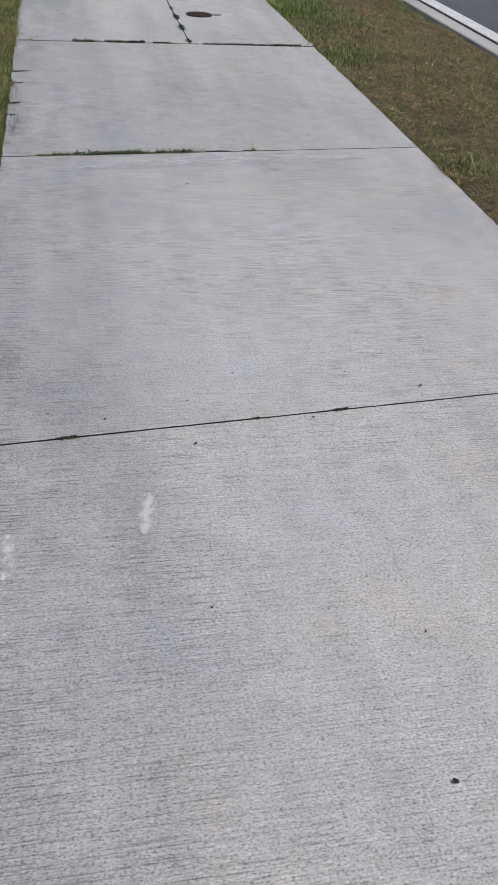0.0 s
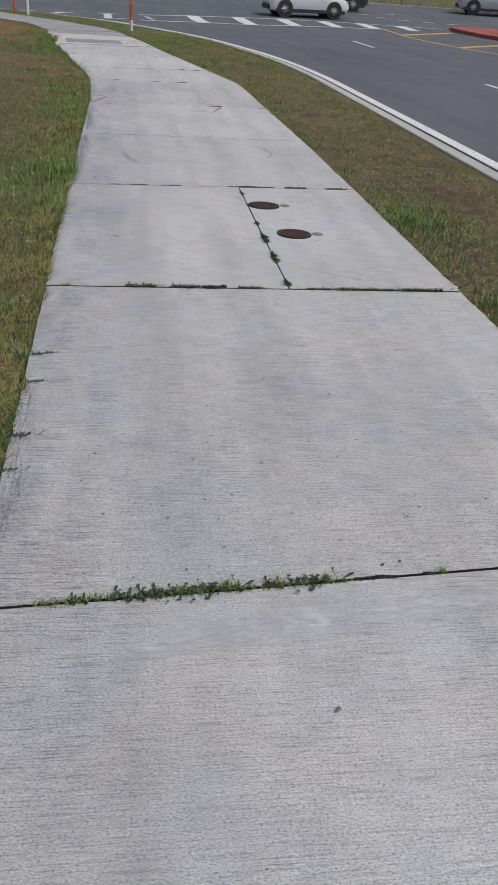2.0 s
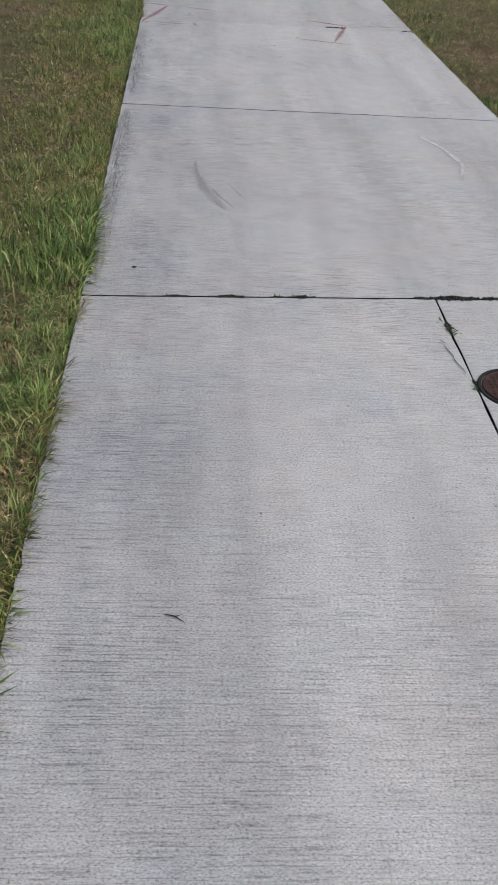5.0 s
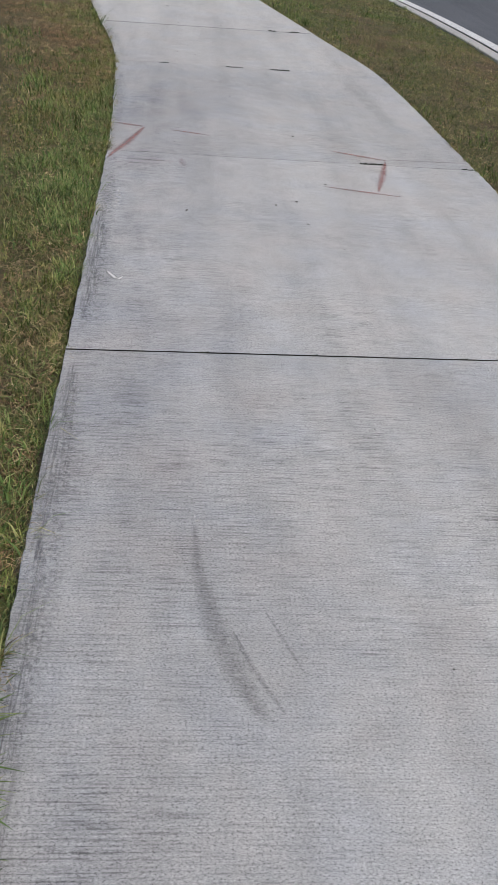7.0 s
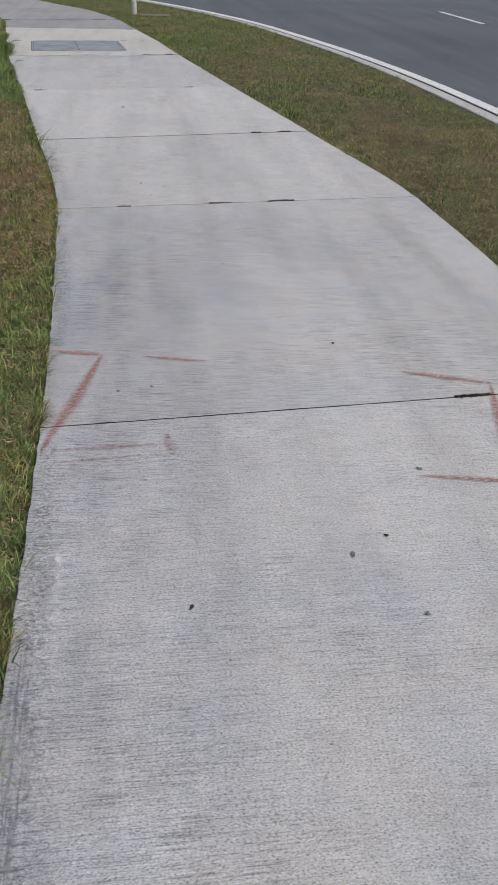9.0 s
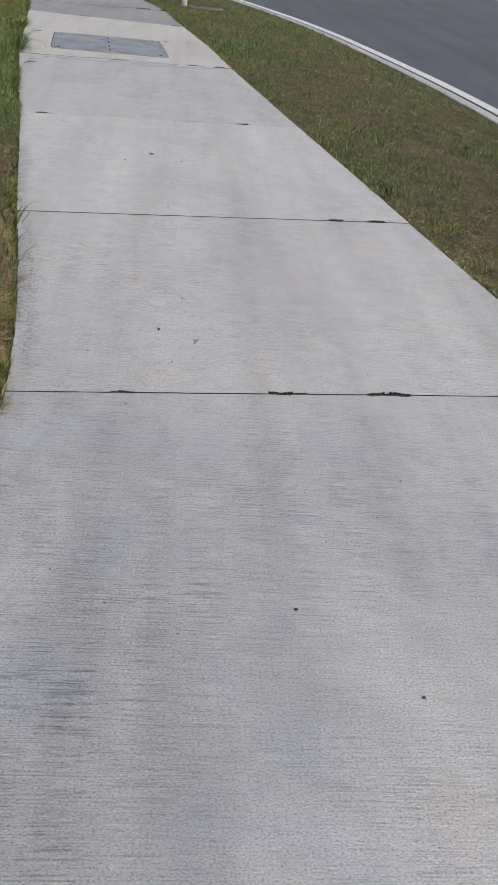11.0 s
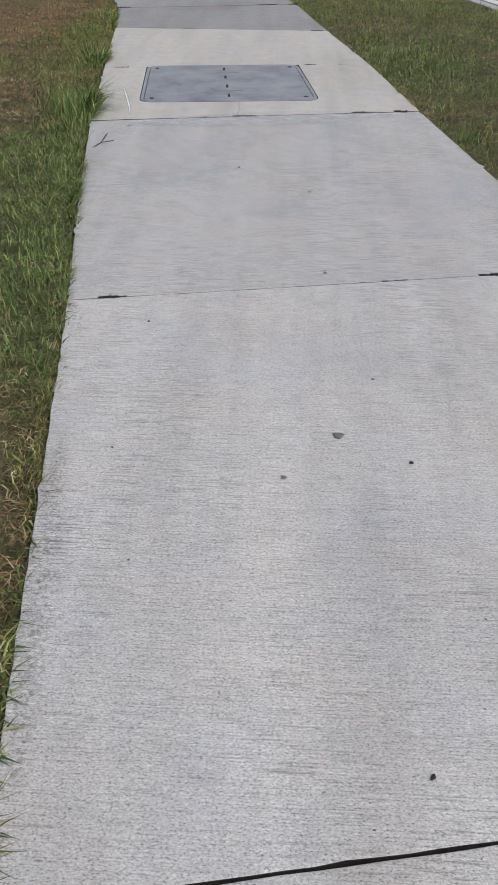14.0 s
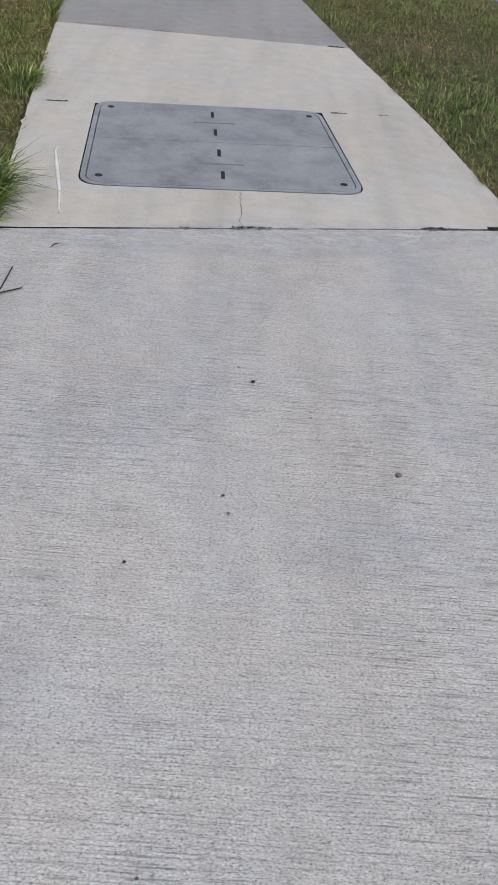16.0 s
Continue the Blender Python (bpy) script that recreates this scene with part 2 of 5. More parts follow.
def plain(name, col, rough, metal=0.0, vary=0.25, scale=12):
    m = Mat(name, rough, metal)
    return m.colour(m.ramp(m.noise(scale, 5), [(0.3, tuple(v * (1 - vary) for v in col)), (0.7, col)])).m


ORANGE = plain("orange_plastic", (0.62, 0.14, 0.03), 0.5)
WHITE_PL = plain("white_plastic", (0.74, 0.74, 0.73), 0.5, 0, 0.12)
BLACK = plain("black_rubber", (0.022, 0.022, 0.024), 0.8)
BLACK_PL = plain("black_plastic", (0.03, 0.031, 0.034), 0.55)
BIN = plain("charcoal_plastic", (0.045, 0.052, 0.062), 0.5)
STEEL = plain("brushed_steel", (0.5, 0.5, 0.52), 0.35, 0.9)
WOOD = plain("weathered_timber", (0.26, 0.235, 0.2), 0.9, 0, 0.4, 9)
CAR_WHITE = plain("white_car_paint", (0.72, 0.73, 0.75), 0.25, 0, 0.05)
CAR_DARK = plain("dark_car_paint", (0.03, 0.034, 0.042), 0.25, 0, 0.1)
CAR_SILVER = plain("silver_car_paint", (0.52, 0.53, 0.56), 0.3, 0.3, 0.05)
RED_LENS = plain("red_lens", (0.4, 0.02, 0.02), 0.2)
CLEAR_LENS = plain("clear_lens", (0.75, 0.76, 0.78), 0.15)
m = Mat("tinted_glass", 0.06)
GLASS = m.colour((0.02, 0.024, 0.028)).m
DUSTY = plain("dusty_concrete", (0.2, 0.188, 0.155), 0.95, 0, 0.5, 8)
LEAF = plain("dead_leaf", (0.05, 0.036, 0.024), 0.9, 0, 0.5, 60)
STONE = plain("grey_pebble", (0.2, 0.195, 0.18), 0.9, 0, 0.4, 60)
WEED = plain("weed_leaf", (0.05, 0.085, 0.03), 0.7, 0, 0.5, 70)
MOSS = plain("dark_moss", (0.032, 0.036, 0.024), 1.0, 0, 0.6, 90)

m = Mat("pit_grit", 0.95)
PITS = m.colour(m.ramp(m.island(), [(0.0, (0.03, 0.028, 0.026)), (0.5, (0.1, 0.097, 0.092)), (1.0, (0.22, 0.215, 0.21))])).m

m = Mat("grass_withered", 0.85)
c = m.ramp(m.island(), [(0.0, (0.095, 0.06, 0.038)), (0.5, (0.27, 0.18, 0.115)), (0.85, (0.44, 0.315, 0.2)), (1.0, (0.58, 0.47, 0.31))])
m.p.inputs["Specular IOR Level"].default_value = 0.15
WITHERED = m.colour(m.mix("MULTIPLY", 0.7, c, m.ramp(m.noise(1.8, 4), [(0.33, (0.95, 0.8, 0.7)), (0.65, (1.75, 1.52, 1.28))]))).m
CHALK_LINE = faded("white_chalk_line", (0.86, 0.85, 0.83), 0.2, 0.42, 30, (1, 1, 1), 0.95)

# ---- plan of the place ----
def curve_at(pts, y):
    """x at y along a line of (x, y) points with rising y, gently smoothed."""
    ys, xs = [p[1] for p in pts], [p[0] for p in pts]
    return float(sum(np.interp(y + d, ys, xs) for d in (-0.35, 0, 0.35)) / 3)


LEFT = [(-1.26, -14), (-1.285, -2.4), (-1.32, -0.1), (-1.343, 1.0), (-1.352, 2.7), (-1.38, 3.9), (-1.392, 5.0), (-1.42, 7.3), (-1.45, 8.3), (-1.55, 10.3), (-1.69, 11.3), (-1.85, 12.2),
        (-2.2, 14.5), (-2.36, 15.4), (-2.65, 17.2), (-2.83, 18.6), (-3.0, 19.9), (-3.08, 20.6), (-3.32, 22.3), (-3.9, 24.4), (-4.73, 25.9), (-5.45, 27.0),
        (-7.39, 30.0), (-8.64, 32.0), (-11.4, 36.2)]
RIGHT = [(0.98, -14), (1.005, -1.4), (1.0, 0), (0.998, 1.2), (0.998, 2.6), (0.99, 4.7), (0.935, 7.7), (0.92, 9.4), (0.87, 10.7), (0.63, 12.0),
         (0.42, 13.25), (0.1, 15.1), (-0.36, 17.85), (-0.62, 19.6), (-0.9, 21.0), (-1.24, 23.0), (-1.86, 24.9), (-2.56, 26.1), (-3.42, 27.8), (-4.5, 29.3),
         (-5.53, 30.8), (-6.88, 32.45), (-9.9, 36.2)]
KERBLINE = [(2.70, -40), (2.70, 2.5), (2.70, 8), (2.68, 13.7), (2.53, 16.4), (2.22, 19), (1.66, 22), (1.27, 23.8), (0.74, 25.5), (0.22, 26.8), (-0.2, 27.9),
            (-0.8, 29.0), (-1.5, 30.5), (-2.2, 31.9), (-3.3, 33.0), (-4.8, 33.8), (-6.4, 34.6), (-8.0, 35.6), (-9.6, 36.9), (-16, 42), (-60, 77)]


def smooth_line(pts, step):
    """Evenly spaced points along a line, its corners rounded."""
    p = np.array(pts, float)
    s = np.concatenate([[0], np.cumsum(np.hypot(*np.diff(p, axis=0).T))])
    u = np.arange(0, s[-1], step)
    q = np.column_stack([sum(np.interp(u + d, s, p[:, k]) for d in (-0.9, -0.45, 0, 0.45, 0.9)) / 5 for k in (0, 1)])
    return q


KL = smooth_line(KERBLINE, 0.3)


def kerb_distance(X, Y):
    """Distance to the back of the kerb: positive on the grass, negative on the road."""
    X, Y = np.asarray(X, float), np.asarray(Y, float)
    shape, x, y = X.shape, X.ravel(), Y.ravel()
    best, side = np.full(x.shape, 1e9), np.zeros(x.shape)
    coarse = KL[::2]
    for (ax, ay), (bx, by) in zip(coarse[:-1], coarse[1:]):
        dx, dy = bx - ax, by - ay
        k = np.clip(((x - ax) * dx + (y - ay) * dy) / (dx * dx + dy * dy), 0, 1)
        d = np.hypot(x - ax - k * dx, y - ay - k * dy)
        cross = dx * (y - ay) - dy * (x - ax)
        near = d < best
        best = np.where(near, d, best)
        side = np.where(near, np.sign(cross), side)
    return (best * side).reshape(shape)


def road_z(x, y):
    """The carriageway: level by the path, climbing gently past the crossing."""
    s = 0.25 * np.asarray(x, float) + 0.97 * np.asarray(y, float)
    k = np.clip(s - 36.5, 0, 60)
    return -0.085 + 0.05 * k * k / (k + 2.0)


FAR = 57.0                                        # where the far verge begins, along the climb


def far_s(x, y):
    return 0.25 * x + 0.97 * y + 0.012 * (x - 14.0) ** 2 * (x > 14.0)


def part(name, bm, material, parent=None, label="", smooth=False):
    """One mesh object from a bmesh, under a thing or a part."""
    me = bpy.data.meshes.new(name)
    bm.normal_update()
    bm.to_mesh(me)
    bm.free()
    if smooth:
        me.polygons.foreach_set("use_smooth", [True] * len(me.polygons))
    me.materials.append(material)
    ob = new(name, me)
    if parent is not None:
        ob.parent = parent
    return tagged(ob, label=label)


def from_arrays(name, verts, faces, material, parent=None):
    me = bpy.data.meshes.new(name)
    me.from_pydata(verts, [], faces)
    me.materials.append(material)
    ob = new(name, me)
    if parent is not None:
        ob.parent = parent
    return ob


def graded(lo, hi, step, reach):
    """Even steps from lo to hi, then ever wider ones out to reach."""
    a = list(np.arange(lo, hi + 1e-6, step))
    d, x, y = step, lo, hi
    up, down = [], []
    while y < reach or x > -reach:
        d *= 1.35
        x, y = x - d, y + d
        up.append(y), down.append(x)
    return np.array(down[::-1] + a + up)


# ---- ground, one sheet to the horizon ----
GX, GY = graded(-9.0, 4.2, 0.12, 1500), graded(-8.0, 38.0, 0.16, 1500)
gx, gy = np.meshgrid(GX, GY)
gsd = kerb_distance(gx, gy)
pl = np.interp(gy, [p[1] for p in LEFT], [p[0] for p in LEFT])
pr = np.interp(gy, [p[1] for p in RIGHT], [p[0] for p in RIGHT])
inside = (gx > pl + 0.13) & (gx < pr - 0.13) & (gy < 36.0) & (gy > -13.5)
rng = np.random.default_rng(7)
gz = -0.022 + 0.012 * np.sin(gx * 3.1 + gy * 1.7) * np.sin(gy * 2.3 - gx) + rng.normal(0, 0.004, gx.shape)
lift = np.clip((pl - gx - 0.3) / 3.0, 0, 1)
gz = gz + 0.10 * lift * lift * (3 - 2 * lift)      # the lawn swells a little away from the path
gz = gz - 0.052 * np.clip(1 - gsd / 1.1, 0, 1)      # the verge falls to the kerb
gz = np.where(inside, -0.07, gz)
drop = np.clip((-gsd + 0.0) / 0.14, 0, 1)
far = np.clip((far_s(gx, gy) - FAR) / 0.8, 0, 1)
rz = road_z(gx, gy)
gz = np.where(gsd < 0.0, gz * (1 - drop) + (rz - 0.25) * drop, gz)
gz = np.where((gsd < 0) & (far > 0), (rz - 0.25) * (1 - far) + (rz + 0.10) * far, gz)
n, k = gx.shape
idx = np.arange(n * k).reshape(n, k)
quads = np.stack([idx[:-1, :-1], idx[:-1, 1:], idx[1:, 1:], idx[1:, :-1]], -1).reshape(-1, 4)
ground = from_arrays("ground", np.column_stack([gx.ravel(), gy.ravel(), gz.ravel()]).tolist(), quads.tolist(), TURF)
tagged(ground, "patchy green and brown turf over sandy soil", "ground", kind="structure")


def ground_z(x, y):
    """Height of the sheet near the path."""
    i = np.clip(np.searchsorted(GX, x) - 1, 0, k - 2)
    j = np.clip(np.searchsorted(GY, y) - 1, 0, n - 2)
    u, v = (x - GX[i]) / (GX[i + 1] - GX[i]), (y - GY[j]) / (GY[j + 1] - GY[j])
    return (gz[j, i] * (1 - u) + gz[j, i + 1] * u) * (1 - v) + (gz[j + 1, i] * (1 - u) + gz[j + 1, i + 1] * u) * v


# ---- road ----
RX, RY = graded(-12.0, 22.0, 0.25, 420), graded(-8.0, 62.0, 0.25, 420)
rx, ry = np.meshgrid(RX, RY)
rsd = kerb_distance(rx, ry)
keep = (rsd < -0.02) & (far_s(rx, ry) < FAR + 1.2)
ok = keep[:-1, :-1] & keep[:-1, 1:] & keep[1:, 1:] & keep[1:, :-1]
n2, k2 = rx.shape
idx2 = np.arange(n2 * k2).reshape(n2, k2)
quads2 = np.stack([idx2[:-1, :-1], idx2[:-1, 1:], idx2[1:, 1:], idx2[1:, :-1]], -1)[ok]
used, inverse = np.unique(quads2, return_inverse=True)
rv = np.column_stack([rx.ravel(), ry.ravel(), road_z(rx, ry).ravel()])[used]
road = from_arrays("road", rv.tolist(), inverse.reshape(-1, 4).tolist(), ASPHALT)
tagged(road, "smooth dark grey asphalt carriageway with wheel-worn lanes", "road", kind="structure")


def sweep(line, profile, zero, material, name, close=True):
    """A solid of the given profile (across, up) along a line; across grows to the right of the way."""
    bm = bmesh.new()
    p = np.asarray(line, float)
    t = np.gradient(p, axis=0)
    t /= np.hypot(t[:, 0], t[:, 1])[:, None]
    rings = []
    for (x, y), (tx, ty) in zip(p, t):
        rings.append([bm.verts.new((x + ty * a, y - tx * a, zero(x, y) + b)) for a, b in profile])
    m = len(profile)
    for r, q in zip(rings[:-1], rings[1:]):
        for i in range(m if close else m - 1):
            bm.faces.new((r[i], q[i], q[(i + 1) % m], r[(i + 1) % m]))
    if close:
        bm.faces.new(rings[0][::-1]), bm.faces.new(rings[-1])
    bmesh.ops.recalc_face_normals(bm, faces=bm.faces)
    return part(name, bm, material)


# kerb with its gutter, cast in lengths
PROFILE = [(0.0, -0.25), (0.0, 0.012), (0.012, 0.02), (0.18, 0.013), (0.196, 0.004), (0.2, -0.25)]
for a in range(0, len(KL) - 12, 10):
    if KL[a][0] < -30 or KL[a][1] < -15:
        continue
    seg = KL[a:a + 11].copy()
    seg[0] += (seg[1] - seg[0]) * 0.012
    seg[-1] += (seg[-2] - seg[-1]) * 0.012
    ob = sweep(seg, PROFILE, lambda x, y: float(road_z(x, y)), KERB, "kerb")
    tagged(ob, "pale weathered flush concrete kerb along the grass verge", "kerb", "kerb lengths", "structure")
fx = np.arange(-6.0, 60.0, 1.5)
farline = []
for x in fx:
    farline.append((x, (FAR - 0.012 * (x - 14.0) ** 2 * (x > 14.0) - 0.25 * x) / 0.97))
ob = sweep(farline[::-1], [(0.0, -0.3), (0.0, 0.11), (0.02, 0.125), (0.17, 0.12), (0.2, 0.0), (0.6, 0.012), (0.6, -0.3)], lambda x, y: float(road_z(x, y)), KERB, "kerb_far")
tagged(ob, "pale concrete kerb of the far verge", "kerb", kind="structure")


def marking(pts, width, material, label, lift=0.006):
    """A painted line on the asphalt: a thin slab that follows the road."""
    line = []
    for (ax, ay), (bx, by) in zip(pts[:-1], pts[1:]):
        c = max(2, int(math.hypot(bx - ax, by - ay) / 0.5))
        line += [(ax + (bx - ax) * i / c, ay + (by - ay) * i / c) for i in range(c)]
    line.append(pts[-1])
    h = width / 2
    ob = sweep(line, [(-h, -0.01), (-h, lift), (h, lift), (h, -0.01)], lambda x, y: float(road_z(x, y)), material, "road_marking")
    return tagged(ob, label, "road marking", kind="structure")


side_way = np.gradient(KL, axis=0)
side_way /= np.hypot(side_way[:, 0], side_way[:, 1])[:, None]
OUT = np.column_stack([side_way[:, 1], -side_way[:, 0]])
near_kerb = (KL[:, 1] > -14) & (KL[:, 0] > -9)
# dark strip along the joint, its colour also painting the kerb face's shadow
ob = sweep((KL + OUT * 0.224)[near_kerb], [(-0.023, -0.01), (-0.023, 0.004), (0.023, 0.004), (0.023, -0.01)], lambda x, y: float(road_z(x, y)), GAP, "kerb_joint")
tagged(ob, "dark joint between kerb and edge line with the kerb's shadow painted in", "kerb joint", kind="structure")
marking([tuple(q) for q in (KL + OUT * 0.335)[near_kerb][::3]], 0.17, WHITE_LINE, "bright white edge line painted along the kerb", 0.008)
DASH = "white painted lane dash on dark asphalt"
for pts in ([(6.62, 11.4), (6.66, 14.2)], [(7.0, 25.2), (7.06, 28.4)], [(11.05, 20.4), (11.02, 23.3)], [(6.5, -3.0), (6.55, 0.0)]):
    marking(pts, 0.12, WHITE_LINE, DASH)
NEAR = [(-0.55, 34.0), (2.1, 35.6), (4.2, 36.6), (6.4, 37.6), (8.2, 38.1), (11.0, 38.5)]
FARL = [(-0.6, 38.9), (1.8, 40.0), (3.9, 40.5), (6.1, 41.0), (8.0, 41.0), (10.4, 40.9), (14.4, 40.3)]
marking(NEAR, 0.16, WHITE_LINE, "white painted edge line of the pedestrian crossing")
marking(FARL, 0.16, WHITE_LINE, "white painted edge line of the pedestrian crossing")
for x in (2.05, 4.25, 6.45, 8.5, 10.4, 12.3):
    a = float(np.interp(x, [p[0] for p in NEAR], [p[1] for p in NEAR]))
    b = float(np.interp(x, [p[0] for p in FARL], [p[1] for p in FARL]))
    marking([(x + 0.12, a), (x - 0.12, b)], 0.6, WHITE_LINE, "broad white crossing bar on dark asphalt", 0.010)
for pts, w in (([(-2.35, 37.9), (-1.7, 38.4)], 0.16), ([(-2.1, 33.45), (-1.62, 33.8)], 0.16), ([(-1.5, 33.85), (-1.1, 34.1)], 0.16),
               ([(-2.0, 37.9), (-1.85, 33.8)], 0.34), ([(-4.1, 36.4), (-3.45, 37.0)], 0.16), ([(-3.85, 36.5), (-4.1, 35.0)], 0.3),
               ([(-5.6, 35.8), (-4.95, 36.1)], 0.16), ([(-7.1, 35.75), (-6.0, 35.85)], 0.14), ([(-0.3, 37.8), (-0.05, 35.3)], 0.15)):
    marking(pts, w, WHITE_WORN, "worn white road marking near the kerb", 0.010)
for pts in ([(-11.2, 38.4), (-11.8, 42.3), (-12.7, 49.0)], [(-15.5, 42.1), (-11.9, 43.1)], [(-16.5, 45.4), (-12.6, 47.6)]):
    marking(pts, 0.3, WHITE_LINE, "white hatched road marking on grey asphalt")
GOLD = "worn yellow painted line beside the median island"
marking([(10.9, 38.3), (11.0, 36.2), (10.95, 33.0), (11.15, 28.4), (11.9, 24.1), (12.6, 19), (13.4, 12)], 0.16, YELLOW_LINE, GOLD)
marking([(11.1, 35.9), (14.1, 38.3)], 0.3, YELLOW_LINE, GOLD, 0.010)
marking([(11.2, 28.6), (15.7, 34.1)], 0.3, YELLOW_LINE, GOLD, 0.010)
marking([(12.2, 22.0), (16.6, 27.5)], 0.3, YELLOW_LINE, GOLD, 0.010)
for x, y in ((10.4, 46.6), (11.6, 46.8), (13.4, 48.0), (14.4, 43.7), (12.2, 45.2), (13.2, 44.4), (15.6, 43.4)):
    marking([(x, y), (x + 0.6, y - 0.1)], 0.2, WHITE_LINE, "short white guide mark in the junction")

# red island
bm = bmesh.new()
isl = [(14.6, 39.9), (14.5, 39.2), (15.1, 36.8), (16.2, 34.0), (17.3, 29.0), (18.6, 20.0), (19.6, 10.0), (22.0, 10.0), (21.2, 20.0), (20.2, 30.0), (18.9, 37.0), (17.6, 39.8), (15.4, 40.3)]
low = [bm.verts.new((x, y, float(road_z(x, y)) - 0.05)) for x, y in isl]
mid = [bm.verts.new((x, y, float(road_z(x, y)) + 0.13)) for x, y in isl]
top = [bm.verts.new((x * 0.985 + 0.235, y * 0.985 + 0.5, float(road_z(x, y)) + 0.155)) for x, y in isl]
for r, q in ((low, mid), (mid, top)):
    for i in range(len(isl)):
        j = (i + 1) % len(isl)
        bm.faces.new((r[i], r[j], q[j], q[i]))
bm.faces.new(top)
bmesh.ops.recalc_face_normals(bm, faces=bm.faces)
tagged(part("median_island", bm, RED), "raised median island of red painted concrete", "traffic island", kind="structure")

# ---- footpath of cast slabs ----
footpath = tagged(new("pavement"), "footpath of pale brushed concrete slabs with weedy joints", "pavement", kind="structure")
# joints: y at the left and at the right edge
JOINTS = [(-12.6, -12.5), (-10.1, -10.0), (-7.6, -7.5), (-5.139, -4.951), (-2.705, -2.515), (-0.085, -0.03), (2.425, 2.6), (4.875, 5.006), (7.375, 7.565), (10.11, 10.4), (12.12, 12.58),
          (14.54, 15.055), (17.31, 17.84), (19.0, 19.47), (20.95, 21.12), (22.3, 22.95), (24.6, 25.1), (26.9, 27.6), (29.2, 30.0), (31.3, 32.2), (33.6, 34.3), (36.0, 36.0)]
KINDS = {9: CONCRETE_PALE, 10: CONCRETE_PALE, 12: CONCRETE_NEW, 13: CONCRETE_NEW}
PIT = [(-2.41, 17.845), (-1.08, 18.07), (-1.24, 19.36), (-2.53, 19.12)]   # front left, front right, back right, back left
GAPW = 0.003                                      # half a joint
WIDTHS = {3: 0.002, 4: 0.005, 5: 0.0055, 6: 0.0037, 7: 0.0034, 8: 0.0036, 9: 0.0034, 10: 0.0028, 11: 0.0026, 12: 0.0035, 13: 0.0034, 14: 0.0026}
srng = random.Random(5)


def edge_run(a, b, jitter, step=0.06):
    """Points from a to b with small uneven chips."""
    c = max(2, int(math.hypot(b[0] - a[0], b[1] - a[1]) / step))
    nx, ny = -(b[1] - a[1]), b[0] - a[0]
    q = math.hypot(nx, ny)
    out = []
    for i in range(c):
        d = srng.gauss(0, jitter * 0.4) if i else 0.0
        if srng.random() < 0.04:
            d += abs(srng.gauss(0, jitter * 1.6))
        out.append((a[0] + (b[0] - a[0]) * i / c + nx / q * d, a[1] + (b[1] - a[1]) * i / c + ny / q * d))
    return out


def slab(outline, material, name="slab", thick=0.1, lift=0.0, parent=None, hole=None):
    """A cast slab: level top, small rounded arris, upright sides. The outline runs anticlockwise."""
    bm = bmesh.new()
    o = np.array(outline)
    t = np.roll(o, -1, 0) - np.roll(o, 1, 0)
    t /= np.hypot(t[:, 0], t[:, 1])[:, None] + 1e-9
    inn = np.column_stack([-t[:, 1], t[:, 0]])
    rings = []
    for d, z in ((0.0, -thick), (0.0, -0.008), (0.0008, -0.0015), (0.004, 0.0)):
        rings.append([bm.verts.new((x + ix * d, y + iy * d, z + lift)) for (x, y), (ix, iy) in zip(outline, inn)])
    m = len(outline)
    for r, q in zip(rings[:-1], rings[1:]):
        for i in range(m):
            bm.faces.new((r[i], r[(i + 1) % m], q[(i + 1) % m], q[i]))
    if hole is None:
        bm.faces.new(rings[-1])
    else:
        ends = [bm.verts.new((x, y, lift)) for x, y in hole]
        es = [bm.edges.get((rings[-1][i], rings[-1][(i + 1) % m])) for i in range(m)]
        hs = [bm.edges.new((ends[i], ends[(i + 1) % len(ends)])) for i in range(len(ends))]
        bmesh.ops.triangle_fill(bm, use_beauty=True, use_dissolve=False, edges=es + hs)
        deep = [bm.verts.new((x, y, lift - 0.06)) for x, y in hole]
        for i in range(len(ends)):
            j = (i + 1) % len(ends)
            bm.faces.new((ends[i], ends[j], deep[j], deep[i]))
    bmesh.ops.recalc_face_normals(bm, faces=bm.faces)
    for f in bm.faces:                            # earth-stained flanks below the arris
        if abs(f.normal.z) < 0.5 and f.calc_center_median().z < lift - 0.004:
            f.material_index = 1
    ob = part(name, bm, material, parent if parent is not None else footpath)
    ob.data.materials.append(SOIL)
    return ob


def rounded(corners, r, c=5):
    """A four-cornered outline with rounded corners."""
    out = []
    m = len(corners)
    for i in range(m):
        p, a, b = Vector(corners[i]), Vector(corners[i - 1]), Vector(corners[(i + 1) % m])
        da, db = (a - p).normalized() * r, (b - p).normalized() * r
        for s in range(c + 1):
            f = s / c
            q = p + da * (1 - f) ** 2 + db * f ** 2
            out.append((q.x, q.y))
    return out


def inset(corners, d):
    cx, cy = sum(p[0] for p in corners) / len(corners), sum(p[1] for p in corners) / len(corners)
    return [(x + (cx - x) * d / math.hypot(cx - x, cy - y), y + (cy - y) * d / math.hypot(cx - x, cy - y)) for x, y in corners]


def side(edge, y0, y1):
    c = max(2, int(abs(y1 - y0) / 0.045))
    return [(curve_at(edge, y0 + (y1 - y0) * i / c) + srng.gauss(0, 0.0016) + (srng.gauss(0, 0.008) if srng.random() < 0.05 else 0), y0 + (y1 - y0) * i / c) for i in range(c)]


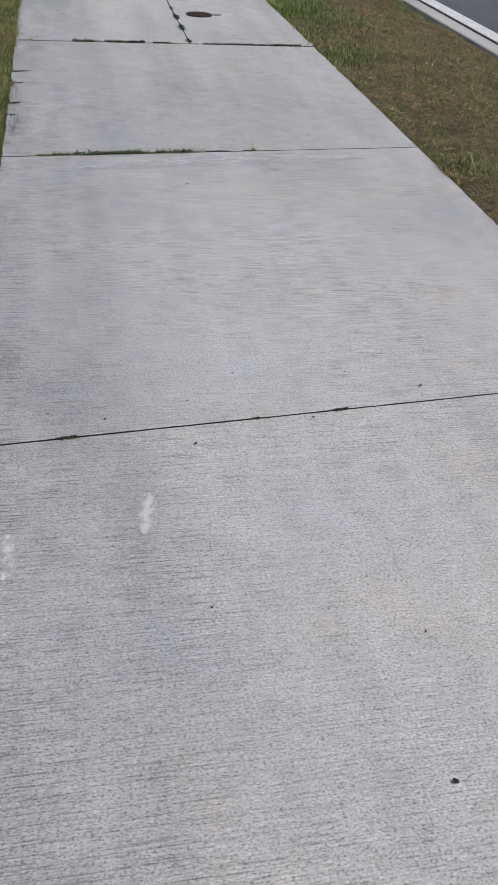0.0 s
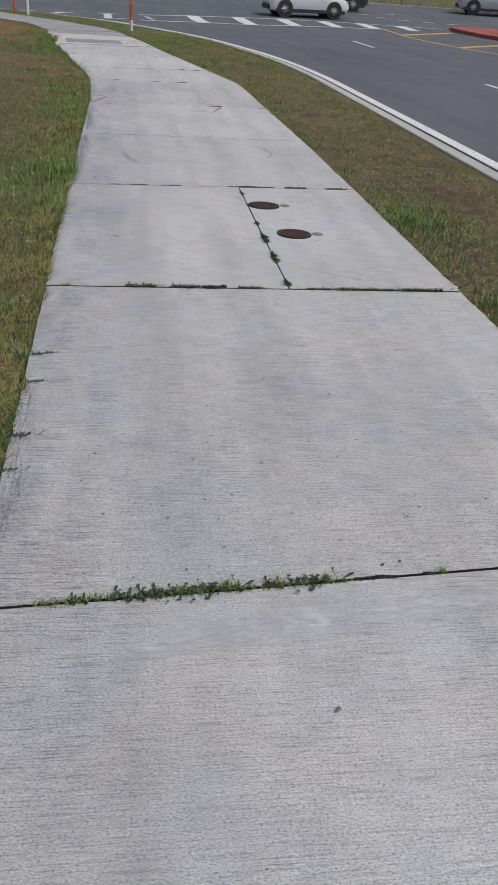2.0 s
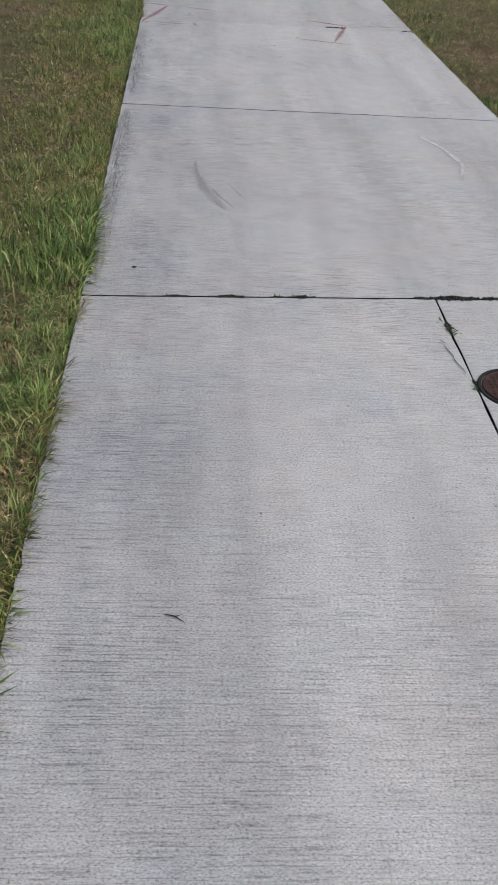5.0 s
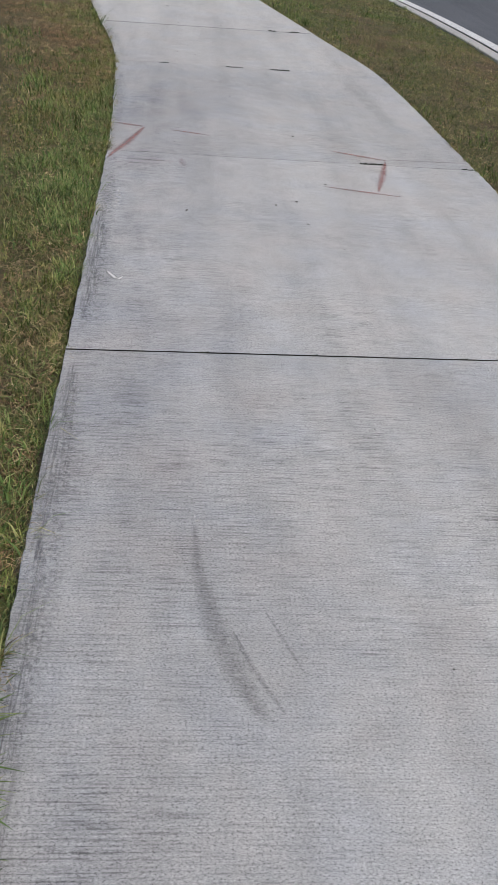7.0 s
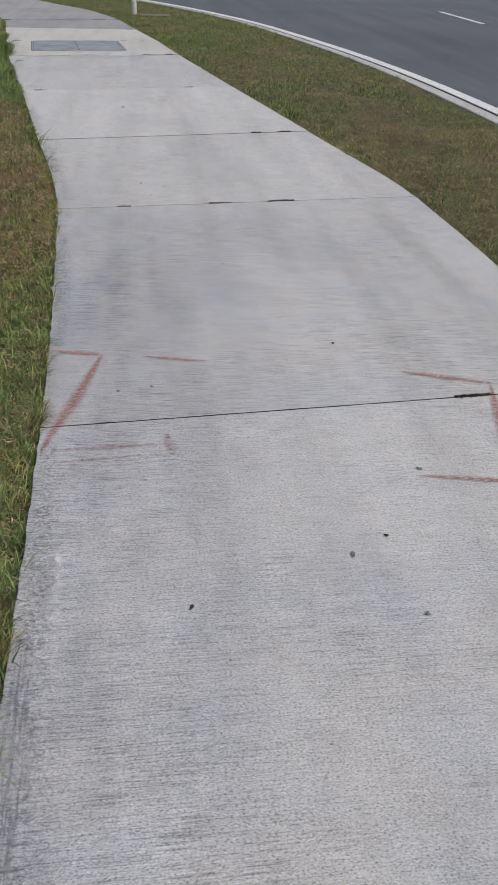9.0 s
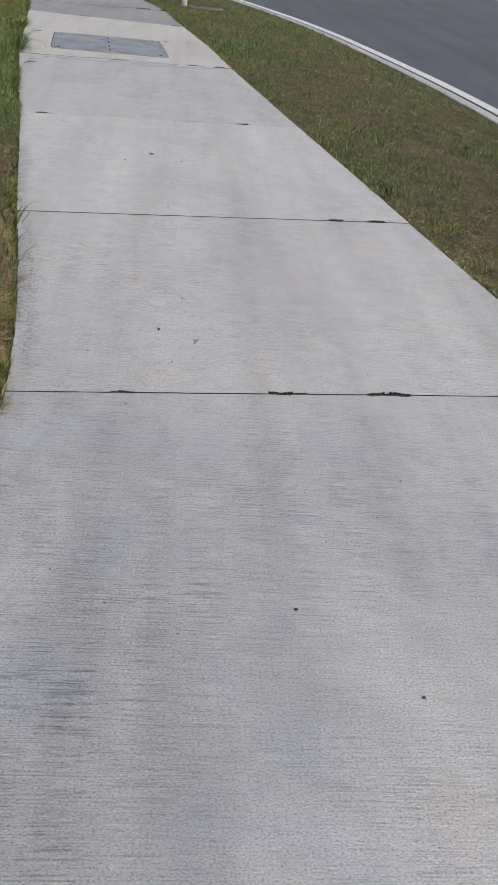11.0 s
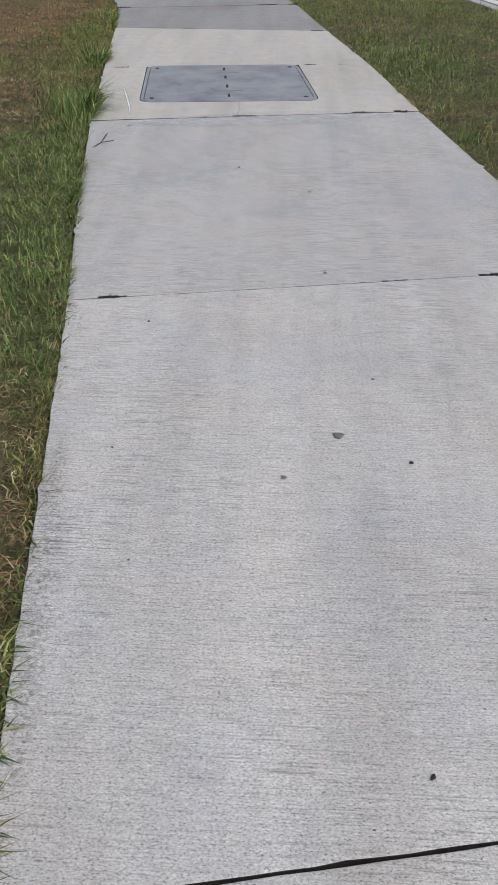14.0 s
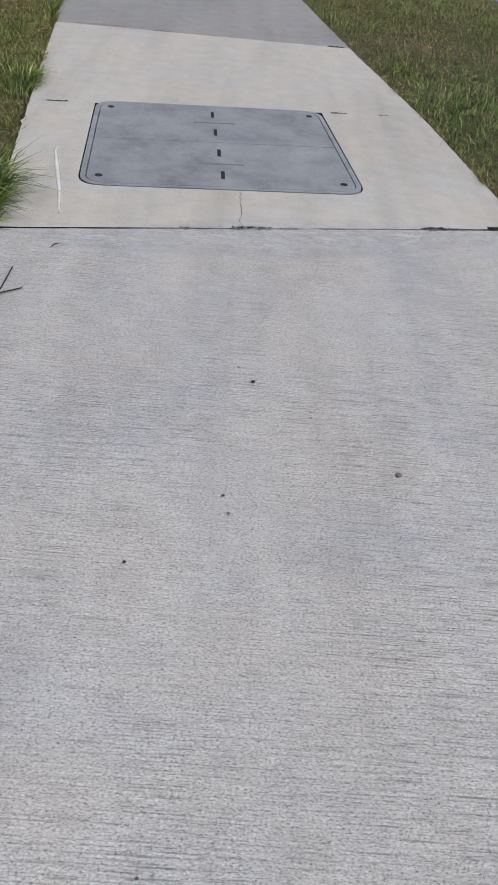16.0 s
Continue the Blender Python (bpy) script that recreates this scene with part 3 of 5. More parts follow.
for i in range(len(JOINTS) - 1):
    (l0, r0), (l1, r1) = JOINTS[i], JOINTS[i + 1]
    w0, w1 = WIDTHS.get(i, GAPW), WIDTHS.get(i + 1, GAPW)
    l0, r0, l1, r1 = l0 + w0, r0 + w0, l1 - w1, r1 - w1
    mat = KINDS.get(i, CONCRETE if i < 14 else CONCRETE_OLD)
    A, B = (curve_at(LEFT, l0), l0), (curve_at(RIGHT, r0), r0)
    C, Dd = (curve_at(RIGHT, r1), r1), (curve_at(LEFT, l1), l1)
    lift = srng.uniform(-0.0012, 0.0012)
    if i == 5:                                   # the bay split lengthwise, with the two iron covers
        mid0, mid1 = (0.0, l0 + (r0 - l0) * 0.57), (0.0, l1 + (r1 - l1) * 0.57)
        slab(edge_run(A, (mid0[0] - GAPW, mid0[1]), 0.0015) + edge_run((mid0[0] - GAPW, mid0[1]), (mid1[0] - GAPW, mid1[1]), 0.002)
             + edge_run((mid1[0] - GAPW, mid1[1]), Dd, 0.0015) + side(LEFT, l1, l0), mat, lift=lift)
        slab(edge_run((mid0[0] + GAPW, mid0[1]), B, 0.0015) + side(RIGHT, r0, r1)
             + edge_run(C, (mid1[0] + GAPW, mid1[1]), 0.0015) + edge_run((mid1[0] + GAPW, mid1[1]), (mid0[0] + GAPW, mid0[1]), 0.002), mat, lift=lift)
    elif i == 12:                                # the bay round the pit cover, open at its back
        fl, fr, br, bl = PIT
        slab(edge_run(A, B, 0.002) + side(RIGHT, r0, r1) + edge_run(C, (br[0] + 0.006, br[1] + 0.01), 0.0015) + [(br[0] + 0.006, br[1] + 0.01)]
             + rounded([(br[0] + 0.006, br[1]), (fr[0] + 0.004, fr[1] - 0.005), (fl[0] - 0.004, fl[1] - 0.005), (bl[0] - 0.006, bl[1])], 0.12)[6:18]
             + edge_run((bl[0] - 0.006, bl[1] + 0.01), Dd, 0.0015) + side(LEFT, l1, l0), mat, lift=0.002)
    else:
        slab(edge_run(A, B, 0.0015) + side(RIGHT, r0, r1) + edge_run(C, Dd, 0.0015) + side(LEFT, l1, l0), mat, lift=lift)
# dark soil bed seen in the joints
bm = bmesh.new()
vs = []
for y in np.arange(-13.4, 36.0, 0.4):
    vs.append((bm.verts.new((curve_at(LEFT, y) + 0.02, y, -0.05)), bm.verts.new((curve_at(RIGHT, y) - 0.02, y, -0.05))))
for a, b in zip(vs[:-1], vs[1:]):
    bm.faces.new((a[0], a[1], b[1], b[0]))
tagged(part("joint_bed", bm, SOIL, footpath), "dark soil filling the joints")

# ---- covers let into the path ----
def disc(bm, x, y, z, r, c=32, squash=1.0):
    return [bm.verts.new((x + r * math.cos(2 * math.pi * i / c), y + r * squash * math.sin(2 * math.pi * i / c), z)) for i in range(c)]


def skin(bm, rings, cap=True):
    for r, q in zip(rings[:-1], rings[1:]):
        for i in range(len(r)):
            bm.faces.new((r[i], r[(i + 1) % len(r)], q[(i + 1) % len(r)], q[i]))
    if cap:
        bm.faces.new(rings[-1])


def iron_cover(x, y, r):
    thing = new("access_cover")
    thing.location = (x, y, 0.002)
    bm = bmesh.new()
    skin(bm, [disc(bm, 0, 0, -0.003, r + 0.012), disc(bm, 0, 0, 0.004, r + 0.010), disc(bm, 0, 0, 0.005, r + 0.001), disc(bm, 0, 0, 0.0, r - 0.001)], False)
    part("frame", bm, GAP, thing, "black rim in the concrete")
    bm = bmesh.new()
    skin(bm, [disc(bm, 0, 0, 0.0, r - 0.004), disc(bm, 0, 0, 0.005, r - 0.005), disc(bm, 0, 0, 0.006, r - 0.012), disc(bm, 0, 0, 0.0035, r - 0.017)])
    for row in range(-5, 6):                     # chequer studs
        for col in range(-5, 6):
            px, py = col * 0.018, row * 0.018 + (col % 2) * 0.004
            if math.hypot(px, py) < r - 0.026 and not (abs(row) < 1 and abs(col) < 3):
                a = disc(bm, px, py, 0.0035, 0.006, 6)
                b = disc(bm, px, py, 0.0062, 0.0045, 6)
                skin(bm, [a, b])
    bmesh.ops.recalc_face_normals(bm, faces=bm.faces)
    part("lid", bm, RUST, thing, "rust-brown cast iron lid with studs")
    return tagged(thing, "small round rust-brown iron cover set in the path", "access cover", "covers in the path")


iron_cover(0.222, 1.105, 0.108)
iron_cover(0.122, 1.9, 0.108)
for x, y in ((0.388, 1.125), (0.288, 1.925)):
    bm = bmesh.new()
    skin(bm, [disc(bm, 0, 0, -0.004, 0.039, 20), disc(bm, 0, 0, 0.002, 0.038, 20), disc(bm, 0, 0, 0.003, 0.032, 20)])
    ob = part("survey_disc", bm, CAP)
    ob.location = (x, y, 0.002)
    tagged(ob, "small round grey metal disc flush with the concrete", "survey marker", "covers in the path")

# the large two-panel pit cover
pit = tagged(new("utility_pit_cover"), "large grey two-panel utility pit cover set in the path", "pit cover")
pit.location = (-1.81, 18.645, 0.0)
ox, oy = pit.location.x, pit.location.y
local = [(x - ox, y - oy) for x, y in PIT]


def prism(bm, outline, z0, z1, bevel=0.004):
    a = [bm.verts.new((x, y, z0)) for x, y in outline]
    b = [bm.verts.new((x, y, z1 - bevel)) for x, y in outline]
    c = [bm.verts.new((x, y, z1)) for x, y in inset(outline, bevel)]
    skin(bm, [a, b, c])


def between(p, q, f):
    return (p[0] + (q[0] - p[0]) * f, p[1] + (q[1] - p[1]) * f)


fl, fr, br, bl = local
bm = bmesh.new()
prism(bm, rounded(inset(local, -0.002), 0.13), -0.05, -0.012)
bmesh.ops.recalc_face_normals(bm, faces=bm.faces)
part("seat_frame", bm, GAP, pit, "dark gap round the panels")
bm = bmesh.new()
outer, inner = rounded(inset(local, 0.002), 0.125, 7), rounded(inset(local, 0.036), 0.105, 7)
ra = [bm.verts.new((x, y, -0.03)) for x, y in outer]
rb = [bm.verts.new((x, y, 0.003)) for x, y in outer]
rc = [bm.verts.new((x, y, 0.003)) for x, y in inner]
rd = [bm.verts.new((x, y, -0.03)) for x, y in inner]
skin(bm, [ra, rb, rc, rd], False)
bmesh.ops.recalc_face_normals(bm, faces=bm.faces)
part("rim", bm, LID, pit, "grey rim of the pit")
core = inset(local, 0.0405)
for lo, hi in ((0.0, 0.497), (0.503, 1.0)):
    q = [between(core[0], core[3], lo), between(core[1], core[2], lo), between(core[1], core[2], hi), between(core[0], core[3], hi)]
    panel_outline = []
    m4 = [0.1 if (lo == 0.0) == (k4 < 2) else 0.004 for k4 in range(4)]
    for k4 in range(4):
        p, a, b = Vector(q[k4]), Vector(q[k4 - 1]), Vector(q[(k4 + 1) % 4])
        da, db = (a - p).normalized() * m4[k4], (b - p).normalized() * m4[k4]
        panel_outline += [tuple(p + da * (1 - s / 5) ** 2 + db * (s / 5) ** 2) for s in range(6)]
    bm = bmesh.new()
    prism(bm, panel_outline, -0.03, 0.004)
    bmesh.ops.recalc_face_normals(bm, faces=bm.faces)
    panel = part("panel", bm, LID, pit, "grey polymer concrete panel")
    for f in ((0.12, 0.37) if lo == 0.0 else (0.63, 0.88)):   # lifting slots on the centre line
        c0 = between(between(core[0], core[1], 0.5), between(core[3], core[2], 0.5), f)
        bm = bmesh.new()
        prism(bm, [(c0[0] - 0.009, c0[1] - 0.05), (c0[0] + 0.009, c0[1] - 0.05), (c0[0] + 0.003, c0[1] + 0.05), (c0[0] - 0.015, c0[1] + 0.05)], 0.0, 0.0055, 0.001)
        part("lifting_slot", bm, GAP, panel, "black slot")
    fy = 0.24 if lo == 0.0 else 0.76               # faint cast lettering, too worn to read
    c0 = between(between(core[0], core[1], 0.5), between(core[3], core[2], 0.5), fy)
    bm = bmesh.new()
    prism(bm, [(c0[0] - 0.11, c0[1] - 0.027), (c0[0] + 0.11, c0[1] + 0.012), (c0[0] + 0.108, c0[1] + 0.027), (c0[0] - 0.112, c0[1] - 0.012)], 0.0, 0.0052, 0.001)
    part("cast_bar", bm, CAP, panel, "worn cast lettering")
    for fx2 in (0.045, 0.955):
        c0 = between(between(core[0], core[1], fx2), between(core[3], core[2], fx2), 0.07 if lo == 0.0 else 0.93)
        bm = bmesh.new()
        skin(bm, [disc(bm, c0[0], c0[1], 0.0, 0.02, 12), disc(bm, c0[0], c0[1], 0.006, 0.018, 12)])
        part("bolt", bm, GAP, panel, "dark corner bolt")

# ---- small helpers for round and boxed shapes ----
def tube(bm, a, b, r0, r1=None, c=10, cap=True):
    a, b = Vector(a), Vector(b)
    r1 = r0 if r1 is None else r1
    q = (b - a).to_track_quat("Z", "Y")
    rings = [[bm.verts.new(p + q @ Vector((r * math.cos(2 * math.pi * i / c), r * math.sin(2 * math.pi * i / c), 0))) for i in range(c)] for p, r in ((a, r0), (b, r1))]
    skin(bm, rings, False)
    if cap:
        bm.faces.new(rings[0][::-1]), bm.faces.new(rings[1])


def lathe(bm, profile, c=20, cx=0.0, cy=0.0):
    rings = [disc(bm, cx, cy, z, r, c) for r, z in profile]
    skin(bm, rings, True)
    bm.faces.new(rings[0][::-1])


def ring(bm, centre, axis, R, r, c=36, d=10):
    q = Vector(axis).to_track_quat("Z", "Y")
    grid = []
    for i in range(c):
        a = 2 * math.pi * i / c
        grid.append([bm.verts.new(Vector(centre) + q @ Vector(((R + r * math.cos(b)) * math.cos(a), (R + r * math.cos(b)) * math.sin(a), r * math.sin(b))))
                     for b in [2 * math.pi * j / d for j in range(d)]])
    for i in range(c):
        for j in range(d):
            bm.faces.new((grid[i][j], grid[(i + 1) % c][j], grid[(i + 1) % c][(j + 1) % d], grid[i][(j + 1) % d]))


def box(bm, x0, x1, y0, y1, z0, z1, bevel=0.0):
    r = bmesh.ops.create_cube(bm, size=1.0)
    for v in r["verts"]:
        v.co = Vector(((x0 + x1) / 2 + v.co.x * (x1 - x0), (y0 + y1) / 2 + v.co.y * (y1 - y0), (z0 + z1) / 2 + v.co.z * (z1 - z0)))
    if bevel:
        es = {e for v in r["verts"] for e in v.link_edges}
        bmesh.ops.bevel(bm, geom=list(es), offset=bevel, segments=2, affect="EDGES")


# ---- cable marker posts and their pads ----
def marker_post(x, y, lean, low, high, split, height, label):
    thing = new("marker_post")
    thing.matrix_world = pose(x, y, float(ground_z(x, y)) - 0.02, lean[0], lean[1], 20)
    bm = bmesh.new()
    lathe(bm, [(0.046, 0.0), (0.047, split)], 20)
    part("lower_tube", bm, low, thing, smooth=False)
    bm = bmesh.new()
    lathe(bm, [(0.047, split), (0.045, height - 0.16), (0.036, height - 0.14), (0.034, height - 0.02), (0.026, height)], 20)
    part("upper_tube", bm, high, thing)
    bm = bmesh.new()                              # lettering down the post, too small to read
    for k in range(7):
        z = split + 0.12 + k * 0.06
        if z < height - 0.24:
            box(bm, -0.006, 0.006, -0.0478, -0.044, z, z + 0.042)
    part("lettering", bm, GAP, thing, "dark lettering down the post")
    return tagged(thing, label, "marker post", "cable marker posts")


marker_post(-0.91, 24.32, (0, -1.2), WHITE_PL, ORANGE, 0.33, 0.95, "slim marker post, white below and orange above, in grass")
marker_post(-4.6, 29.95, (0, 0.5), WHITE_PL, ORANGE, 0.55, 1.05, "slim marker post, tall white base and orange top, in grass")
marker_post(-5.12, 30.45, (0, -0.5), ORANGE, WHITE_PL, 0.48, 1.05, "slim marker post, faded orange below and white above, in grass")
for x, y, sx, sy in ((-0.5, 24.3, 0.3, 0.2), (-4.25, 30.1, 0.24, 0.15)):
    bm = bmesh.new()
    prism(bm, rounded([(-sx, -sy), (sx, -sy), (sx, sy), (-sx, sy)], 0.05), -0.05, 0.012, 0.006)
    ob = part("ground_box_lid", bm, DUSTY)
    ob.matrix_world = pose(x, y, float(ground_z(x, y)), 0, 0, 14)
    tagged(ob, "flat grey concrete box lid sunk in the grass", "box lid", "lids in the grass")

# ---- timber pole, bin and bicycle at the end of the path ----
pole = tagged(new("utility_pole"), "weathered grey timber pole with dark cable ducts", "utility pole")
pole.location = (-9.03, 31.8, float(ground_z(-9.03, 31.8)) - 0.05)
bm = bmesh.new()
lathe(bm, [(0.15, 0), (0.148, 0.6), (0.14, 2.5), (0.12, 7.0)], 18)
part("trunk", bm, WOOD, pole)
for dx, r in ((-0.2, 0.03), (-0.29, 0.022)):
    bm = bmesh.new()
    tube(bm, (dx, -0.05, 0), (dx + 0.03, -0.04, 6.5), r, r, 8)
    part("cable_duct", bm, BLACK_PL, pole, "dark cable duct")

pad = bmesh.new()
prism(pad, [(-0.95, -0.5), (0.95, -0.5), (0.95, 0.75), (-0.95, 0.75)], -0.1, 0.05, 0.012)
ob = part("concrete_pad", pad, KERB)
ob.matrix_world = pose(-7.62, 32.75, 0.0, 0, 0, 32)
tagged(ob, "low pale concrete pad beneath the bin and bicycle", "concrete pad")

litter = tagged(new("litter_bin"), "charcoal plastic litter bin with weighted base", "bin")
litter.matrix_world = pose(-7.53, 32.5, 0.05, 0, 0, 32) @ Matrix.Diagonal((0.76, 0.76, 1, 1))
bm = bmesh.new()
rings = []
for z, s in ((0.0, 0.27), (0.05, 0.3), (0.5, 0.335), (0.95, 0.365), (1.0, 0.375)):
    rings.append([bm.verts.new((x, y, z)) for x, y in rounded([(-s, -s), (s, -s), (s, s), (-s, s)], 0.16, 4)])
skin(bm, rings)
part("body", bm, BIN, litter, smooth=True)
bm = bmesh.new()
prism(bm, rounded([(-0.39, -0.39), (0.39, -0.39), (0.39, 0.39), (-0.39, 0.39)], 0.16), 1.0, 1.12, 0.04)
part("lid", bm, BLACK_PL, litter)
for sx in (-0.33, 0.33):
    bm = bmesh.new()
    box(bm, sx - 0.11, sx + 0.11, -0.28, 0.1, 0.0, 0.3, 0.03)
    part("ballast_box", bm, BLACK_PL, litter, "black ballast box at the base")

bike = tagged(new("bicycle"), "dark bicycle with thin black tyres leaning behind the bin", "bicycle")
bike.matrix_world = pose(-7.6, 33.0, 0.05, 8, 0, 31)
R = 0.335
for wx in (-0.53, 0.53):
    bm = bmesh.new()
    ring(bm, (wx, 0, R), (0, 1, 0), R - 0.022, 0.022, 40, 8)
    wheel = part("wheel", bm, BLACK, bike, "thin black tyre")
    bm = bmesh.new()
    ring(bm, (wx, 0, R), (0, 1, 0), R - 0.05, 0.01, 36, 6)
    for i in range(20):
        a = 2 * math.pi * i / 20
        tube(bm, (wx, 0.02 * (-1) ** i, R), (wx + (R - 0.05) * math.cos(a), 0, R + (R - 0.05) * math.sin(a)), 0.0014, None, 4, False)
    tube(bm, (wx, -0.05, R), (wx, 0.05, R), 0.025, None, 10)
    part("rim", bm, STEEL, wheel, "steel rim and spokes")
bm = bmesh.new()
for a, b, r in (((-0.53, 0.05, R), (-0.09, 0.03, 0.28), 0.01), ((-0.53, -0.05, R), (-0.09, -0.03, 0.28), 0.01), ((-0.53, 0.04, R), (-0.2, 0, 0.78), 0.008),
                ((-0.53, -0.04, R), (-0.2, 0, 0.78), 0.008), ((-0.09, 0, 0.28), (-0.22, 0, 0.86), 0.016), ((-0.2, 0, 0.78), (0.34, 0, 0.82), 0.016),
                ((-0.09, 0, 0.28), (0.36, 0, 0.74), 0.019), ((0.33, 0, 0.86), (0.39, 0, 0.66), 0.018)):
    tube(bm, a, b, r)
part("frame", bm, CAR_DARK, bike)
bm = bmesh.new()
for sy in (-0.055, 0.055):
    tube(bm, (0.39, sy, 0.66), (0.53, sy, R), 0.012)
tube(bm, (0.39, -0.06, 0.66), (0.39, 0.06, 0.66), 0.015)
part("fork", bm, BLACK_PL, bike)
bm = bmesh.new()
tube(bm, (0.33, 0, 0.86), (0.36, 0, 1.0), 0.014)
tube(bm, (0.36, -0.3, 1.02), (0.36, 0.3, 1.02), 0.013)
part("handlebar", bm, BLACK_PL, bike)
bm = bmesh.new()
box(bm, -0.36, -0.1, -0.07, 0.07, 0.93, 0.98, 0.02)
tube(bm, (-0.22, 0, 0.84), (-0.23, 0, 0.94), 0.013)
part("saddle", bm, BLACK_PL, bike)
bm = bmesh.new()
ring(bm, (-0.09, 0.06, 0.28), (0, 1, 0), 0.085, 0.006, 24, 6)
tube(bm, (-0.09, 0.07, 0.28), (0.02, 0.09, 0.15), 0.01)
tube(bm, (-0.09, -0.07, 0.28), (-0.2, -0.09, 0.41), 0.01)
tube(bm, (-0.53, 0.055, R + 0.04), (-0.09, 0.065, 0.365), 0.005, None, 5)
tube(bm, (-0.53, 0.055, R - 0.04), (-0.09, 0.065, 0.195), 0.005, None, 5)
part("crankset", bm, STEEL, bike, "steel chainring and cranks")


# ---- vehicles ----
def car(paint_mat, long, high, wheelbase, wr, label, boxy=0.0):
    """A motor car, nose along +x, lofted from cross-sections, with glazing, wheels and lamps."""
    thing = new("car")
    h, w = long / 2, 0.92
    # along, half width, sill, belt, roof half width, roof
    st = [(-h, 0.74, 0.42, 0.86, 0.6, 0.88), (-h + 0.08, 0.86, 0.3, 1.0, 0.66, 1.02 + boxy * 0.5), (-h + 0.3, 0.91, 0.24, 1.04, 0.68, high - 0.22), (-h + 0.7, w, 0.22, 1.05, 0.69, high - 0.05),
          (-0.6, w, 0.2, 1.04, 0.7, high), (0.1, w, 0.2, 1.02, 0.69, high - 0.01), (0.55, w, 0.2, 1.0, 0.67, high - 0.12), (1.15, w, 0.2, 0.98, 0.72, 1.06), (h - 0.7, 0.91, 0.22, 0.92, 0.72, 0.98),
          (h - 0.2, 0.86, 0.26, 0.8, 0.66, 0.86), (h, 0.7, 0.38, 0.62, 0.5, 0.66)]
    bm = bmesh.new()
    rings = []
    for x, hw, s, b, rw, r in st:
        pts = [(-hw * 0.9, s), (-hw, s + 0.12), (-hw, b - 0.08), (-hw * 0.97, b), (-rw, max(r - 0.05, b + 0.005)), (-rw * 0.8, r), (rw * 0.8, r), (rw, max(r - 0.05, b + 0.005)),
               (hw * 0.97, b), (hw, b - 0.08), (hw, s + 0.12), (hw * 0.9, s)]
        rings.append([bm.verts.new((x, y, z)) for y, z in pts])
    skin(bm, rings, True)
    bm.faces.new(rings[0][::-1])
    bmesh.ops.recalc_face_normals(bm, faces=bm.faces)
    part("body", bm, paint_mat, thing, smooth=True)
    for sgn in (-1, 1):                           # side glass, two panes
        for x0, x1, t0, t1 in ((-h + 0.6, -0.12, -h + 0.85, -0.16), (-0.06, 1.0, -0.04, 0.52)):
            bm = bmesh.new()
            q = [(x0, 0.905, 1.06), (x1, 0.9, 1.04), (t1, 0.73, high - 0.11), (t0, 0.73, high - 0.11)]
            a = [bm.verts.new((x, sgn * y, z)) for x, y, z in q]
            b = [bm.verts.new((x, sgn * (y + 0.012), z)) for x, y, z in q]
            skin(bm, [a, b])
            bmesh.ops.recalc_face_normals(bm, faces=bm.faces)
            part("window", bm, GLASS, thing, "dark tinted side window")
        bm = bmesh.new()
        box(bm, -h + 0.35, h - 0.25, sgn * 0.925 - 0.02, sgn * 0.925 + 0.02, 0.2, 0.36, 0.01)
        part("sill_cladding", bm, BLACK_PL, thing, "black plastic sill")
        bm = bmesh.new()
        box(bm, 0.72, 0.95, sgn * 1.0 - 0.09, sgn * 1.0 + 0.09, 1.02, 1.16, 0.03)
        part("door_mirror", bm, BLACK_PL, thing)
        bm = bmesh.new()
        box(bm, h - 0.34, h - 0.1, sgn * 0.76 - 0.1, sgn * 0.76 + 0.1, 0.66, 0.8, 0.03)
        part("headlight", bm, CLEAR_LENS, thing)
        bm = bmesh.new()
        box(bm, -h - 0.01, -h + 0.3, sgn * 0.78 - 0.1, sgn * 0.78 + 0.1, 0.86, 1.02, 0.03)
        part("tail_light", bm, RED_LENS, thing)
        for wx in (-wheelbase / 2, wheelbase / 2):
            bm = bmesh.new()
            tube(bm, (wx, sgn * 0.70, wr + 0.02), (wx, sgn * 0.926, wr + 0.02), wr + 0.07, None, 24)
            part("wheel_arch", bm, BLACK_PL, thing, "black wheel arch")
            bm = bmesh.new()
            ring(bm, (wx, sgn * 0.84, wr), (0, 1, 0), wr - 0.095, 0.1, 28, 10)
            wheel = part("wheel", bm, BLACK, thing, "black tyre")
            bm = bmesh.new()
            ring(bm, (wx, sgn * 0.9, wr), (0, 1, 0), wr - 0.14, 0.022, 24, 6)
            for i in range(10):
                a = 2 * math.pi * i / 10
                tube(bm, (wx, sgn * 0.945, wr), (wx + (wr - 0.14) * math.cos(a), sgn * 0.93, wr + (wr - 0.14) * math.sin(a)), 0.024, 0.018, 5)
            tube(bm, (wx, sgn * 0.86, wr), (wx, sgn * 0.955, wr), 0.06, None, 12)
            part("rim", bm, STEEL, wheel, "spoked alloy rim")
    bm = bmesh.new()
    a = [bm.verts.new(p) for p in ((1.1, -0.68, 1.07), (1.1, 0.68, 1.07), (0.6, 0.6, high - 0.1), (0.6, -0.6, high - 0.1))]
    b = [bm.verts.new(v.co + Vector((0.02, 0, 0.02))) for v in a]
    skin(bm, [a, b])
    bmesh.ops.recalc_face_normals(bm, faces=bm.faces)
    part("windscreen", bm, GLASS, thing, "dark windscreen")
    bm = bmesh.new()
    box(bm, h - 0.14, h + 0.03, -0.62, 0.62, 0.34, 0.56, 0.03)
    part("grille", bm, BLACK_PL, thing)
    bm = bmesh.new()
    box(bm, -h - 0.04, -h + 0.2, -0.8, 0.8, 0.32, 0.56, 0.04)
    part("rear_bumper", bm, BLACK_PL, thing)
